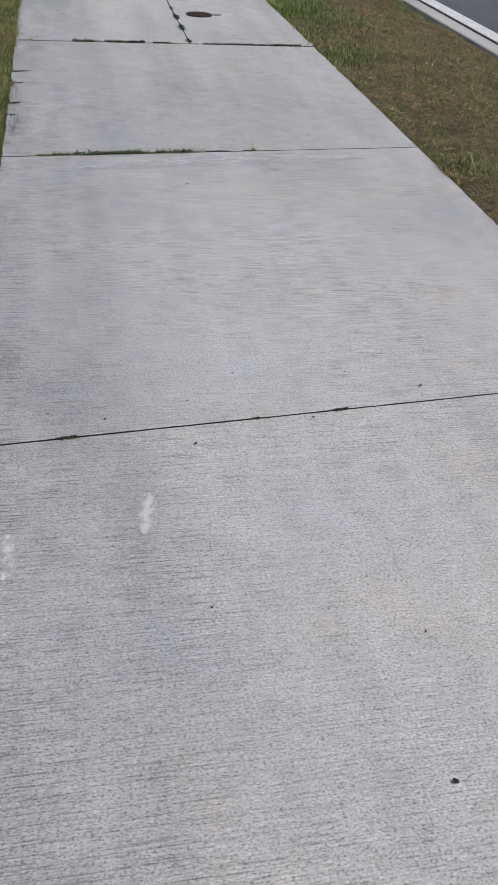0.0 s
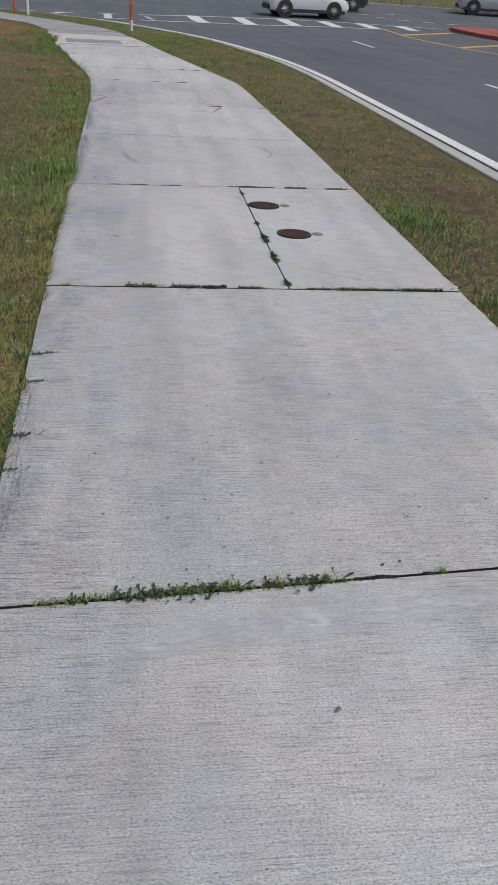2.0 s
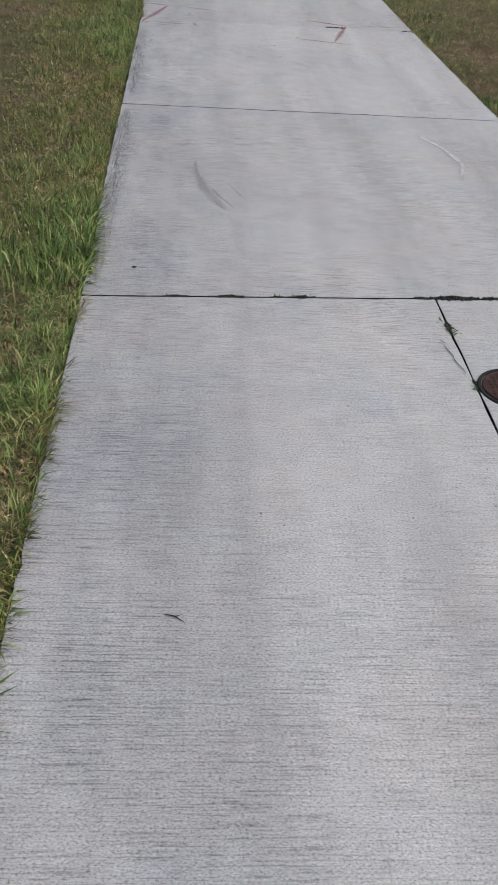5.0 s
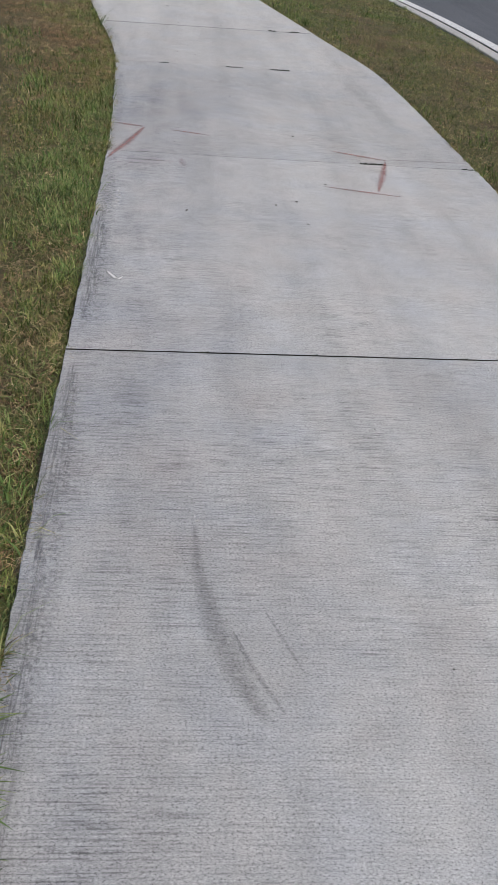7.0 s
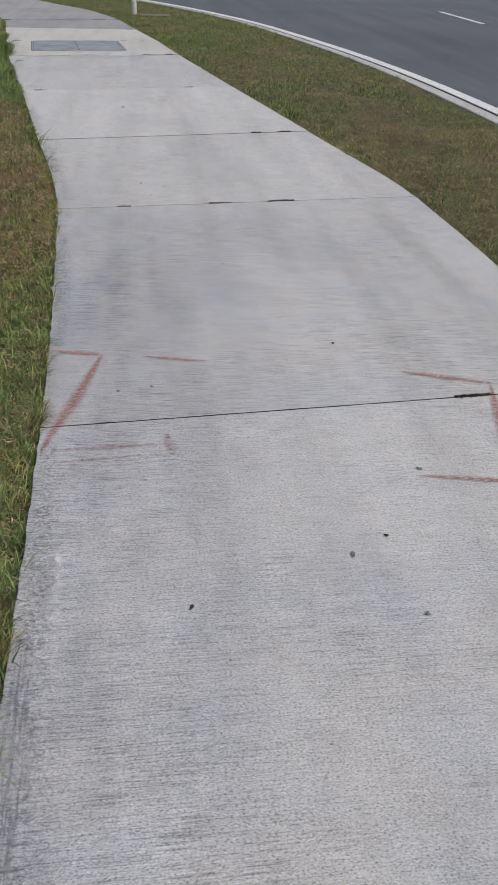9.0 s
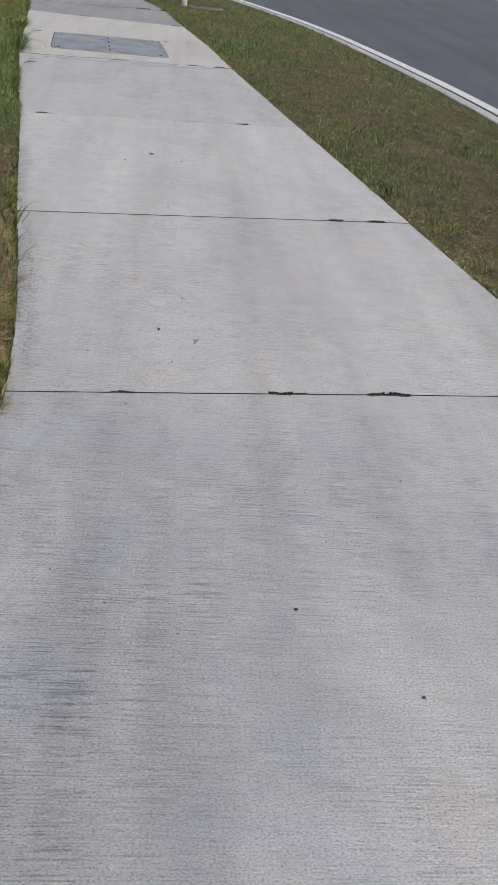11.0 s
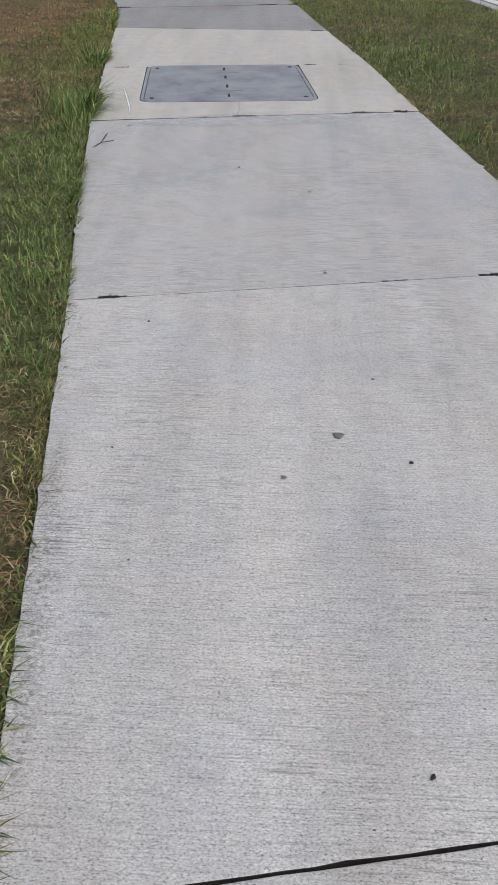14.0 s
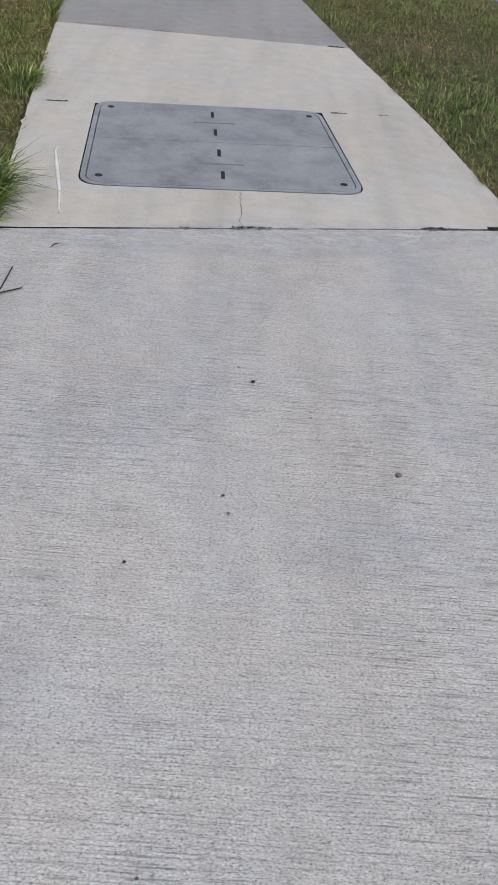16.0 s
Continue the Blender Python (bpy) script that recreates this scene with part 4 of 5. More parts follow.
    return tagged(thing, label, "car", "cars at the junction")


def park(thing, rear, front):
    """Sets a car on the road between its rear and front wheel places."""
    (ax, ay), (bx, by) = rear, front
    za, zb = float(road_z(ax, ay)), float(road_z(bx, by))
    d = math.hypot(bx - ax, by - ay)
    thing.matrix_world = pose((ax + bx) / 2, (ay + by) / 2, (za + zb) / 2 + 0.008, 0, -math.degrees(math.atan2(zb - za, d)), math.degrees(math.atan2(by - ay, bx - ax)))


park(car(CAR_WHITE, 4.2, 1.66, 2.55, 0.34, "white sport utility car with alloy rims on the asphalt"), (6.59, 42.95), (9.2, 43.15))
park(car(CAR_DARK, 4.6, 1.72, 2.7, 0.36, "dark sport utility car waiting behind the white one"), (8.75, 48.4), (11.35, 48.7))
park(car(CAR_SILVER, 4.7, 1.75, 2.8, 0.36, "silver sport utility car beside the far kerb"), (19.9, 51.6), (22.6, 50.9))

# posts and shrub bed on the far verge
for x, dy, hgt in ((15.6, 1.6, 1.3), (17.1, 3.2, 1.0), (18.2, 2.4, 2.6), (21.5, 2.5, 1.4)):
    y = (FAR - 0.25 * x - 0.012 * (x - 14) ** 2) / 0.97 + dy
    bm = bmesh.new()
    lathe(bm, [(0.07, -0.3), (0.07, hgt), (0.05, hgt + 0.04)], 10)
    ob = part("verge_post", bm, WOOD if hgt < 2 else STEEL)
    ob.location = (x, y, float(road_z(x, y)) + 0.1)
    tagged(ob, "plain upright post on the far grass verge" if hgt < 2 else "slender steel sign pole on the far grass verge", "post", "posts on the far verge")

# ---- marks on the path ----
def mark(pts, width, material, name, label, lift=0.0045, thing=None, bulge=1.0):
    """A thin worn film on the slabs along a line."""
    p = np.array(pts, float)
    s = np.concatenate([[0], np.cumsum(np.hypot(*np.diff(p, axis=0).T))])
    u = np.linspace(0, s[-1], max(3, int(s[-1] / 0.03)))
    q = np.column_stack([np.interp(u, s, p[:, i]) for i in (0, 1)])
    t = np.gradient(q, axis=0)
    t /= np.hypot(t[:, 0], t[:, 1])[:, None] + 1e-9
    bm = bmesh.new()
    rows = []
    for i, ((x, y), (tx, ty)) in enumerate(zip(q, t)):
        f = i / (len(q) - 1)
        wdt = width * (0.25 + 0.75 * math.sin(math.pi * min(max(f, 0.05), 0.95) ** bulge)) / 2
        rows.append((bm.verts.new((x - ty * wdt, y + tx * wdt, lift)), bm.verts.new((x + ty * wdt, y - tx * wdt, lift))))
    uv = bm.loops.layers.uv.new("UVMap")
    c = len(rows) - 1
    for i, (a, b) in enumerate(zip(rows[:-1], rows[1:])):
        f = bm.faces.new((a[1], b[1], b[0], a[0]))
        for loop, place in zip(f.loops, ((i / c, 0), ((i + 1) / c, 0), ((i + 1) / c, 1), (i / c, 1))):
            loop[uv].uv = place
    ob = part(name, bm, material, thing)
    return tagged(ob, label) if thing is not None else tagged(ob, label, "ground mark")


REDL = "faded red spray-painted survey mark on concrete"
zed = tagged(new("survey_paint_mark"), REDL, "ground mark")
wide = 1.15
for pts, wdt, mt in (([(-1.42, 8.0), (-1.22, 7.96)], 0.05, RED_SPRAY), ([(-1.215, 7.97), (-1.3, 7.6), (-1.385, 7.3), (-1.41, 7.17)], 0.055, RED_SPRAY),
                     ([(-1.4, 7.21), (-0.95, 7.23)], 0.03, RED_FAINT), ([(-1.38, 7.13), (-1.05, 7.16)], 0.025, RED_FAINT), ([(-0.96, 7.15), (-0.98, 7.3)], 0.05, RED_FAINT), ([(-1.05, 7.93), (-0.78, 7.87)], 0.03, RED_SPRAY)):
    mark(pts, wdt * wide, mt, "stroke", "", 0.0045, zed)
zed2 = tagged(new("survey_paint_mark"), REDL, "ground mark")
for pts, wdt, mt in (([(0.0, 7.73), (0.36, 7.6)], 0.045, RED_SPRAY), ([(0.34, 7.6), (0.25, 7.25), (0.16, 6.93)], 0.05, RED_SPRAY),
                     ([(-0.17, 6.97), (0.3, 6.88)], 0.035, RED_SPRAY), ([(0.36, 7.63), (0.93, 7.7)], 0.03, RED_FAINT)):
    mark(pts, wdt * wide, mt, "stroke", "", 0.0045, zed2)
skid = tagged(new("tyre_scuff"), "dark curved tyre scuff across the brushed concrete", "ground mark")
mark([(-0.945, 3.95), (-0.94, 3.78), (-0.905, 3.58), (-0.855, 3.42), (-0.79, 3.28)], 0.08, RUBBER, "scuff", "", 0.0045, skid, 1.7)
mark([(-0.78, 3.62), (-0.745, 3.53), (-0.70, 3.42)], 0.014, RUBBER, "scuff", "", 0.0045, skid)
mark([(-0.86, 3.55), (-0.82, 3.44), (-0.755, 3.31)], 0.02, RUBBER, "scuff", "", 0.0055, skid)
mark([(0.35, 4.6), (0.47, 4.35), (0.5, 4.1), (0.44, 3.85)], 0.05, CHALK, "pale_scuff", "pale curved scuff on the concrete")
mark([(-2.42, 17.48), (-2.47, 17.75), (-2.59, 18.26), (-2.57, 18.31), (-2.47, 18.24)], 0.03, CHALK_LINE, "chalk_mark", "white marking line beside the pit cover")
mark([(-0.77, -5.38), (-0.79, -5.55)], 0.08, CHALK, "chalk_smear", "pale smear on the brushed concrete")
mark([(-1.13, -5.5), (-1.12, -5.68)], 0.07, CHALK, "chalk_smear", "pale smear on the brushed concrete")
mark([(-1.3, 5.575), (-1.245, 5.485), (-1.22, 5.53)], 0.032, CHALK_LINE, "chalk_mark", "small white marking paint tick on the concrete", 0.0065)
mark([(-0.946, 3.965), (-0.94, 3.945)], 0.02, CHALK, "chalk_mark", "small white marking paint dot on the concrete", 0.0075)
mark([(-1.3, 6.32), (-1.33, 6.5), (-1.31, 6.66)], 0.09, CHALK, "chalk_smear", "pale crumbled patch at the slab edge")
for a, b, o, wdt in ((3.2, 4.7, 0.07, 0.13), (5.0, 6.6, 0.08, 0.15), (6.2, 7.3, 0.06, 0.1), (10.3, 11.9, 0.07, 0.13), (-2.45, -2.0, 0.07, 0.12), (8.0, 9.6, 0.06, 0.1), (12.3, 13.6, 0.06, 0.1)):
    edge = [(curve_at(LEFT, a + (b - a) * k / 8) + o * 0.8, a + (b - a) * k / 8) for k in range(9)]
    mark(edge, wdt * 1.3, GRIME, "edge_grime", "dark grey grime along the slab edge")
for a, b in ((2.5, 3.9), (3.7, 4.8), (5.1, 6.4), (-2.4, -1.3)):
    edge = [(curve_at(LEFT, a + (b - a) * k / 9) + 0.04, a + (b - a) * k / 9) for k in range(10)]
    mark(edge, 0.1, EDGING, "edge_streak", "dark trowel streaking that runs along the slab edge", 0.005)
for a, b in ((3.5, 4.1), (6.2, 6.9), (5.7, 6.1), (11.0, 11.5), (4.3, 4.7), (14.2, 14.5)):
    edge = [(curve_at(LEFT, a + (b - a) * k / 5) + 0.04, a + (b - a) * k / 5) for k in range(6)]
    mark(edge, 0.11, CRUST, "edge_crust", "pale crumbled crust along the slab edge", 0.0055)
mark([(-2.4, 17.26), (-1.4, 17.5), (-0.5, 17.72)], 0.42, PALE, "lime_bloom", "pale lime bloom across the end of a slab")
mark([(-0.95, -2.9), (-0.2, -2.75), (0.7, -2.7)], 0.2, PALE, "lime_bloom", "pale lime bloom across the end of a slab")
mark([(-2.98, 20.98), (-2.6, 21.02), (-2.58, 21.1)], 0.04, RED_FAINT, "paint_smear", "faint red paint smear on aged concrete")


def crack(pts, width):
    crng = random.Random(len(pts) * 7 + 1)
    out = []
    for (ax, ay), (bx, by) in zip(pts[:-1], pts[1:]):
        c = max(2, int(math.hypot(bx - ax, by - ay) / 0.02))
        out += [(ax + (bx - ax) * i / c + crng.gauss(0, 0.003), ay + (by - ay) * i / c + crng.gauss(0, 0.003)) for i in range(c)]
    out.append(pts[-1])
    bm = bmesh.new()
    rows = []
    for i, (x, y) in enumerate(out):
        wdt = width * crng.uniform(0.3, 1.0) / 2
        rows.append((bm.verts.new((x, y - wdt, 0.0046)), bm.verts.new((x + wdt, y + wdt, 0.0046))))
    for a, b in zip(rows[:-1], rows[1:]):
        bm.faces.new((a[0], a[1], b[1], b[0]))
    bmesh.ops.recalc_face_normals(bm, faces=bm.faces)
    tagged(part("crack", bm, GAP), "thin dark crack across the concrete slab", "crack")


crack([(0.03, 0.40), (0.15, 0.335), (0.22, 0.28), (0.3, 0.21), (0.46, 0.12)], 0.005)
crack([(-1.685, 17.93), (-1.67, 17.75), (-1.675, 17.56)], 0.006)
crack([(-0.06, 2.2), (-0.03, 2.05), (-0.02, 1.98)], 0.006)

# ---- litter of the ground: crumbs, leaves, stones ----
lrng = random.Random(21)


def crumb(x, y, r, material, name, label, flat=0.35):
    bm = bmesh.new()
    r *= 0.62
    bmesh.ops.create_icosphere(bm, subdivisions=2, radius=1.0)
    ph = lrng.uniform(0, 6.3)
    for v in bm.verts:
        k = 1 + 0.28 * math.sin(3 * v.co.x + ph) + 0.2 * math.sin(5 * v.co.y - ph) + lrng.uniform(-0.12, 0.12)
        v.co = Vector((v.co.x * r * k * lrng.uniform(0.95, 1.05), v.co.y * r * k * 0.75, v.co.z * r * flat))
    ob = part(name, bm, material)
    ob.matrix_world = pose(x, y, 0.003 + r * flat * 0.6, 0, 0, math.degrees(ph))
    return tagged(ob, label, name.replace("_", " "), "loose bits on the path")


for x, y, r in ((-0.26, -6.29, 0.011), (-0.19, -5.93, 0.006), (-0.66, -5.8, 0.006), (-0.35, 6.66, 0.012), (-0.95, 6.4, 0.013), (-1.01, 10.72, 0.013),
                (-1.85, 14.37, 0.009), (-0.92, 13.5, 0.012), (-1.89, 15.56, 0.008), (-1.0, 12.43, 0.011), (-1.6, 16.37, 0.012), (-0.22, 8.02, 0.012), (-0.6, 9.05, 0.009), (-1.176, 2.671, 0.014)):
    crumb(x, y, r, LEAF, "leaf_fragment", "small dark dried leaf fragment on concrete")
for x, y, r in ((-0.39, -3.1, 0.014), (-1.14, 13.63, 0.03), (-1.31, 13.4, 0.016), (-0.91, 11.07, 0.012), (-1.0, 13.99, 0.012), (-0.14, 7.01, 0.016), (-0.47, 6.58, 0.016), (-0.33, 6.32, 0.014), (-1.19, 15.97, 0.016), (0.15, -4.94, 0.012), (-1.14, 14.9, 0.012),
                (-1.15, 7.63, 0.012), (-1.02, 7.66, 0.012)):
    crumb(x, y, r, STONE, "pebble", "small flat grey pebble on concrete", 0.22)
for x, y, a in ((-0.85, 10.62, 70), (-0.97, 0.9, -25), (-2.38, 17.2, 60)):
    bm = bmesh.new()
    tube(bm, (-0.04, 0, 0.004), (0.0, 0.006, 0.007), 0.002, 0.003, 5)
    tube(bm, (0.0, 0.006, 0.007), (0.045, -0.004, 0.004), 0.003, 0.0015, 5)
    tube(bm, (0.0, 0.006, 0.007), (0.02, 0.024, 0.006), 0.0018, 0.001, 5)
    ob = part("twig", bm, LEAF)
    ob.matrix_world = pose(x, y, 0.002, 0, 0, a) @ Matrix.Scale(0.6, 4)
    tagged(ob, "short dark forked twig on concrete", "twig", "loose bits on the path")

bm = bmesh.new()
for a, b in (((-2.49, 16.98, 0.006), (-2.485, 16.87, 0.014)), ((-2.485, 16.87, 0.014), (-2.49, 16.77, 0.008)), ((-2.49, 16.77, 0.008), (-2.42, 16.83, 0.006)), ((-2.49, 16.77, 0.008), (-2.52, 16.68, 0.005))):
    tube(bm, a, b, 0.0028, 0.0022, 5)
tagged(part("twig", bm, LEAF), "thin dark grass stalk bent to a sharp corner on the slab", "twig", "loose bits on the path")


# ---- weeds and moss in the joints ----
def tuft_mesh(count, spread, tall, seed):
    r = random.Random(seed)
    bm = bmesh.new()
    for _ in range(count):
        bx, by = r.gauss(0, spread), r.gauss(0, spread * 0.3)
        a, h = r.uniform(0, 2 * math.pi), tall * r.uniform(0.4, 1.1)
        lean, wd = r.uniform(0.2, 1.0), r.uniform(0.002, 0.004)
        dx, dy = math.cos(a), math.sin(a)
        v = []
        for f in (0.0, 0.5):
            cx, cy, cz = bx + dx * lean * h * f * f * 1.2, by + dy * lean * h * f * f * 1.2, h * f
            v += [bm.verts.new((cx - dy * wd * (1 - f * 0.3), cy + dx * wd * (1 - f * 0.3), cz)), bm.verts.new((cx + dy * wd * (1 - f * 0.3), cy - dx * wd * (1 - f * 0.3), cz))]
        tip = bm.verts.new((bx + dx * lean * h * 1.2, by + dy * lean * h * 1.2, h * (1.0 - 0.35 * lean)))
        bm.faces.new((v[0], v[1], v[3], v[2])), bm.faces.new((v[2], v[3], tip))
    return bm


def moss_mesh(spread, seed):
    """One ragged lump lying along a joint."""
    r = random.Random(seed)
    bm = bmesh.new()
    c = 16
    rows = []
    for i in range(c + 1):
        f = i / c
        half = 0.005 + 0.019 * math.sin(math.pi * f) ** 0.6 * r.uniform(0.5, 1.4)
        x, off = (f - 0.5) * spread * 2.2, r.gauss(0, 0.003)
        rows.append([bm.verts.new((x + r.gauss(0, 0.002), off + half * k, max(0.0, 0.016 * (1 - k * k) * r.uniform(0.4, 1.3)))) for k in (-1, -0.5, 0, 0.5, 1)])
    for a, b in zip(rows[:-1], rows[1:]):
        for k in range(4):
            bm.faces.new((a[k], b[k], b[k + 1], a[k + 1]))
    bmesh.ops.recalc_face_normals(bm, faces=bm.faces)
    return bm


def leafy_mesh(seed):
    """A low mat of small rounded leaves."""
    r = random.Random(seed)
    bm = bmesh.new()
    stem = [bm.verts.new((-0.11 + 0.011 * i, r.gauss(0, 0.004), 0.004)) for i in range(21)]
    low = [bm.verts.new(v.co + Vector((0, 0.003, 0))) for v in stem]
    for i in range(20):
        bm.faces.new((stem[i], stem[i + 1], low[i + 1], low[i]))
    for _ in range(60):
        x, y, a, s = r.gauss(0, 0.05), r.gauss(0, 0.018), r.uniform(0, 6.28), r.uniform(0.006, 0.013)
        z, t = r.uniform(0.004, 0.022), r.uniform(-0.5, 0.5)
        v = [bm.verts.new((x + s * (math.cos(a) * u - math.sin(a) * w), y + s * (math.sin(a) * u + math.cos(a) * w), z + s * u * t)) for u, w in ((-0.3, -0.55), (0.6, -0.45), (1, 0), (0.6, 0.45), (-0.3, 0.55))]
        bm.faces.new([min(stem, key=lambda q: abs(q.co.x - x))] + v)
    return bm


TUFTS = [part("weed_tuft", tuft_mesh(34, 0.04, 0.05, 3), GRASS), part("weed_tuft", tuft_mesh(26, 0.025, 0.075, 4), LUSH), part("weed_tuft", tuft_mesh(40, 0.06, 0.035, 5), GRASS)]
MATS = [part("leafy_weed", leafy_mesh(6), WEED), part("leafy_weed", leafy_mesh(9), WEED)]
MOSSES = [part("moss_clump", moss_mesh(0.05, 7), MOSS), part("moss_clump", moss_mesh(0.03, 8), MOSS)]
for o in TUFTS:
    tagged(o, "small green grass tuft growing from a joint", "weed", "weeds in the joints")
for o in MATS:
    tagged(o, "low dark leafy weed growing in a joint", "weed", "weeds in the joints")
for o in MOSSES:
    tagged(o, "dark moss and dirt packed in a joint", "moss", "moss in the joints")
taken = set()


def sow(kinds, x, y, turn=0.0, size=1.0):
    o = lrng.choice(kinds)
    m = pose(x, y, -0.004, 0, 0, turn + lrng.uniform(-12, 12)) @ Matrix.Scale(size, 4)
    if o.name not in taken:
        taken.add(o.name)
        o.matrix_world = m
    else:
        c = copy_thing(o, pose(0, 0, 0))
        c.matrix_world = m


def joint_y(i, x):
    l, r = JOINTS[i]
    xl, xr = curve_at(LEFT, l), curve_at(RIGHT, r)
    return l + (r - l) * (x - xl) / (xr - xl)


def along(i, spans, kinds, step, size=(0.7, 1.2)):
    for a, b in spans:
        x = a
        while x <= b:
            sow(kinds, x, joint_y(i, x), 4, lrng.uniform(*size))
            x += step * lrng.uniform(0.7, 1.3)


along(4, [(-1.1, -0.9), (-0.8, -0.27)], TUFTS, 0.028, (0.28, 0.52))
along(4, [(-1.0, -0.3)], MATS, 0.09, (0.5, 0.8))
along(4, [(-0.22, -0.12), (0.0, 0.03)], MOSSES, 0.04, (0.45, 0.75))
along(4, [(0.03, 0.06)], TUFTS, 0.05, (0.3, 0.5))
along(5, [(-1.27, -1.2), (-0.86, -0.74), (-0.62, -0.5), (-0.26, -0.16), (-0.02, 0.06), (0.12, 0.22), (0.4, 0.6), (0.7, 0.9)], TUFTS, 0.035, (0.22, 0.45))
along(5, [(-0.86, -0.74), (-0.62, -0.5), (-0.26, -0.16), (0.3, 0.9)], MATS, 0.08, (0.5, 0.8))
along(5, [(-0.46, -0.38)], MOSSES, 0.03)
along(5, [(-0.86, -0.74), (-0.62, -0.5), (-0.26, -0.16), (0.12, 0.22), (0.4, 0.6), (0.7, 0.9)], MOSSES, 0.05, (0.5, 0.8))
along(6, [(-0.05, 0.05), (0.1, 0.3), (0.42, 0.56), (0.76, 0.9)], MOSSES, 0.05, (0.6, 1.0))
along(6, [(-1.04, -0.96), (-0.87, -0.78), (-0.64, -0.49)], MOSSES, 0.04, (0.4, 0.7))
along(6, [(-1.03, -0.98), (-0.62, -0.5)], MATS, 0.07, (0.3, 0.45))
for y, s in ((2.28, 0.7), (1.9, 0.5), (1.34, 0.8), (0.98, 1.0), (0.9, 0.9), (0.56, 0.9), (0.47, 0.9), (0.02, 0.9)):
    sow(MATS, 0.0, y, 90, s * 0.75)
    sow(MOSSES, 0.0, y + 0.03, 90, s)
along(3, [(-0.98, -0.95), (-0.15, -0.13), (-0.42, -0.4)], MOSSES, 0.05, (0.35, 0.6))
along(3, [(-1.24, -1.18)], MATS, 0.05, (0.3, 0.4))
along(7, [(0.6, 0.72), (-1.12, -1.08), (-0.9, -0.87), (-0.48, -0.44), (0.1, 0.2)], MOSSES, 0.05, (0.25, 0.45))
along(8, [(0.18, 0.34), (0.86, 0.92)], MOSSES, 0.045, (0.5, 0.8))
along(9, [(-0.54, -0.44), (-0.14, -0.04), (-1.15, -1.1)], MOSSES, 0.04, (0.4, 0.8))
along(10, [(0.26, 0.36), (0.04, 0.08)], MOSSES, 0.04, (0.5, 0.9))
along(11, [(-2.05, -1.98)], MOSSES, 0.03, (0.45, 0.75))
along(11, [(-2.03, -2.0)], MATS, 0.06, (0.35, 0.45))
along(11, [(-0.98, -0.94), (-0.88, -0.76)], MOSSES, 0.045, (0.3, 0.45))
along(11, [(-0.42, -0.34)], MOSSES, 0.035, (0.6, 0.85))
along(12, [(-1.68, -1.55), (-0.85, -0.68), (-1.9, -1.86), (-0.5, -0.45)], MOSSES, 0.045, (0.5, 0.9))
along(13, [(-2.8, -2.7), (-0.85, -0.8), (-1.15, -1.1)], MOSSES, 0.05, (0.4, 0.7))
along(14, [(-1.05, -0.98), (-2.4, -2.3)], MOSSES, 0.05, (0.4, 0.8))
along(15, [(-1.7, -1.5), (-1.3, -1.2), (-3.3, -3.2)], MOSSES, 0.05, (0.6, 1.0))
for x, y, s in ((-1.27, -1.02, 0.9), (-1.25, -1.3, 0.8), (-1.26, -1.76, 1.0), (-1.22, -1.0, 0.7), (-1.27, -2.0, 0.8)):
    sow(MATS, x, y, 10, s * 0.55)

# shallow round pits where grit has come out of the surface
prng = random.Random(77)
bm = bmesh.new()
for k in range(900):
    x, y = prng.uniform(-1.1, 0.75), prng.uniform(-2.6, -0.15) if k < 560 else prng.uniform(-5.5, 17.0)
    r = prng.choice((0.0018, 0.0022, 0.0026, 0.003, 0.0036, 0.0052))
    x += np.interp(y, [5.0, 17.0], [0.0, -1.1])
    ring = [bm.verts.new((x + r * prng.uniform(0.75, 1.2) * math.cos(a * 0.9), y + r * prng.uniform(0.7, 1.0) * math.sin(a * 0.9), 0.0043)) for a in range(7)]
    bm.faces.new(ring)
tagged(part("surface_pits", bm, PITS), "small dark round pits in the concrete", "pit", kind="stuff")

# ---- grass ----
def patch(x, y, s, seed):
    """Smooth noise from a few waves, about -1 to 1."""
    r = np.random.default_rng(seed)
    v = np.zeros_like(x)
    for _ in range(7):
        a, f, p = r.uniform(0, 2 * np.pi), r.uniform(0.5, 1.9) / s, r.uniform(0, 2 * np.pi)
        v += np.sin((x * np.cos(a) + y * np.sin(a)) * f * 2 * np.pi + p + 1.3 * np.sin(x * f * 2 + p))
    return v / 3.2


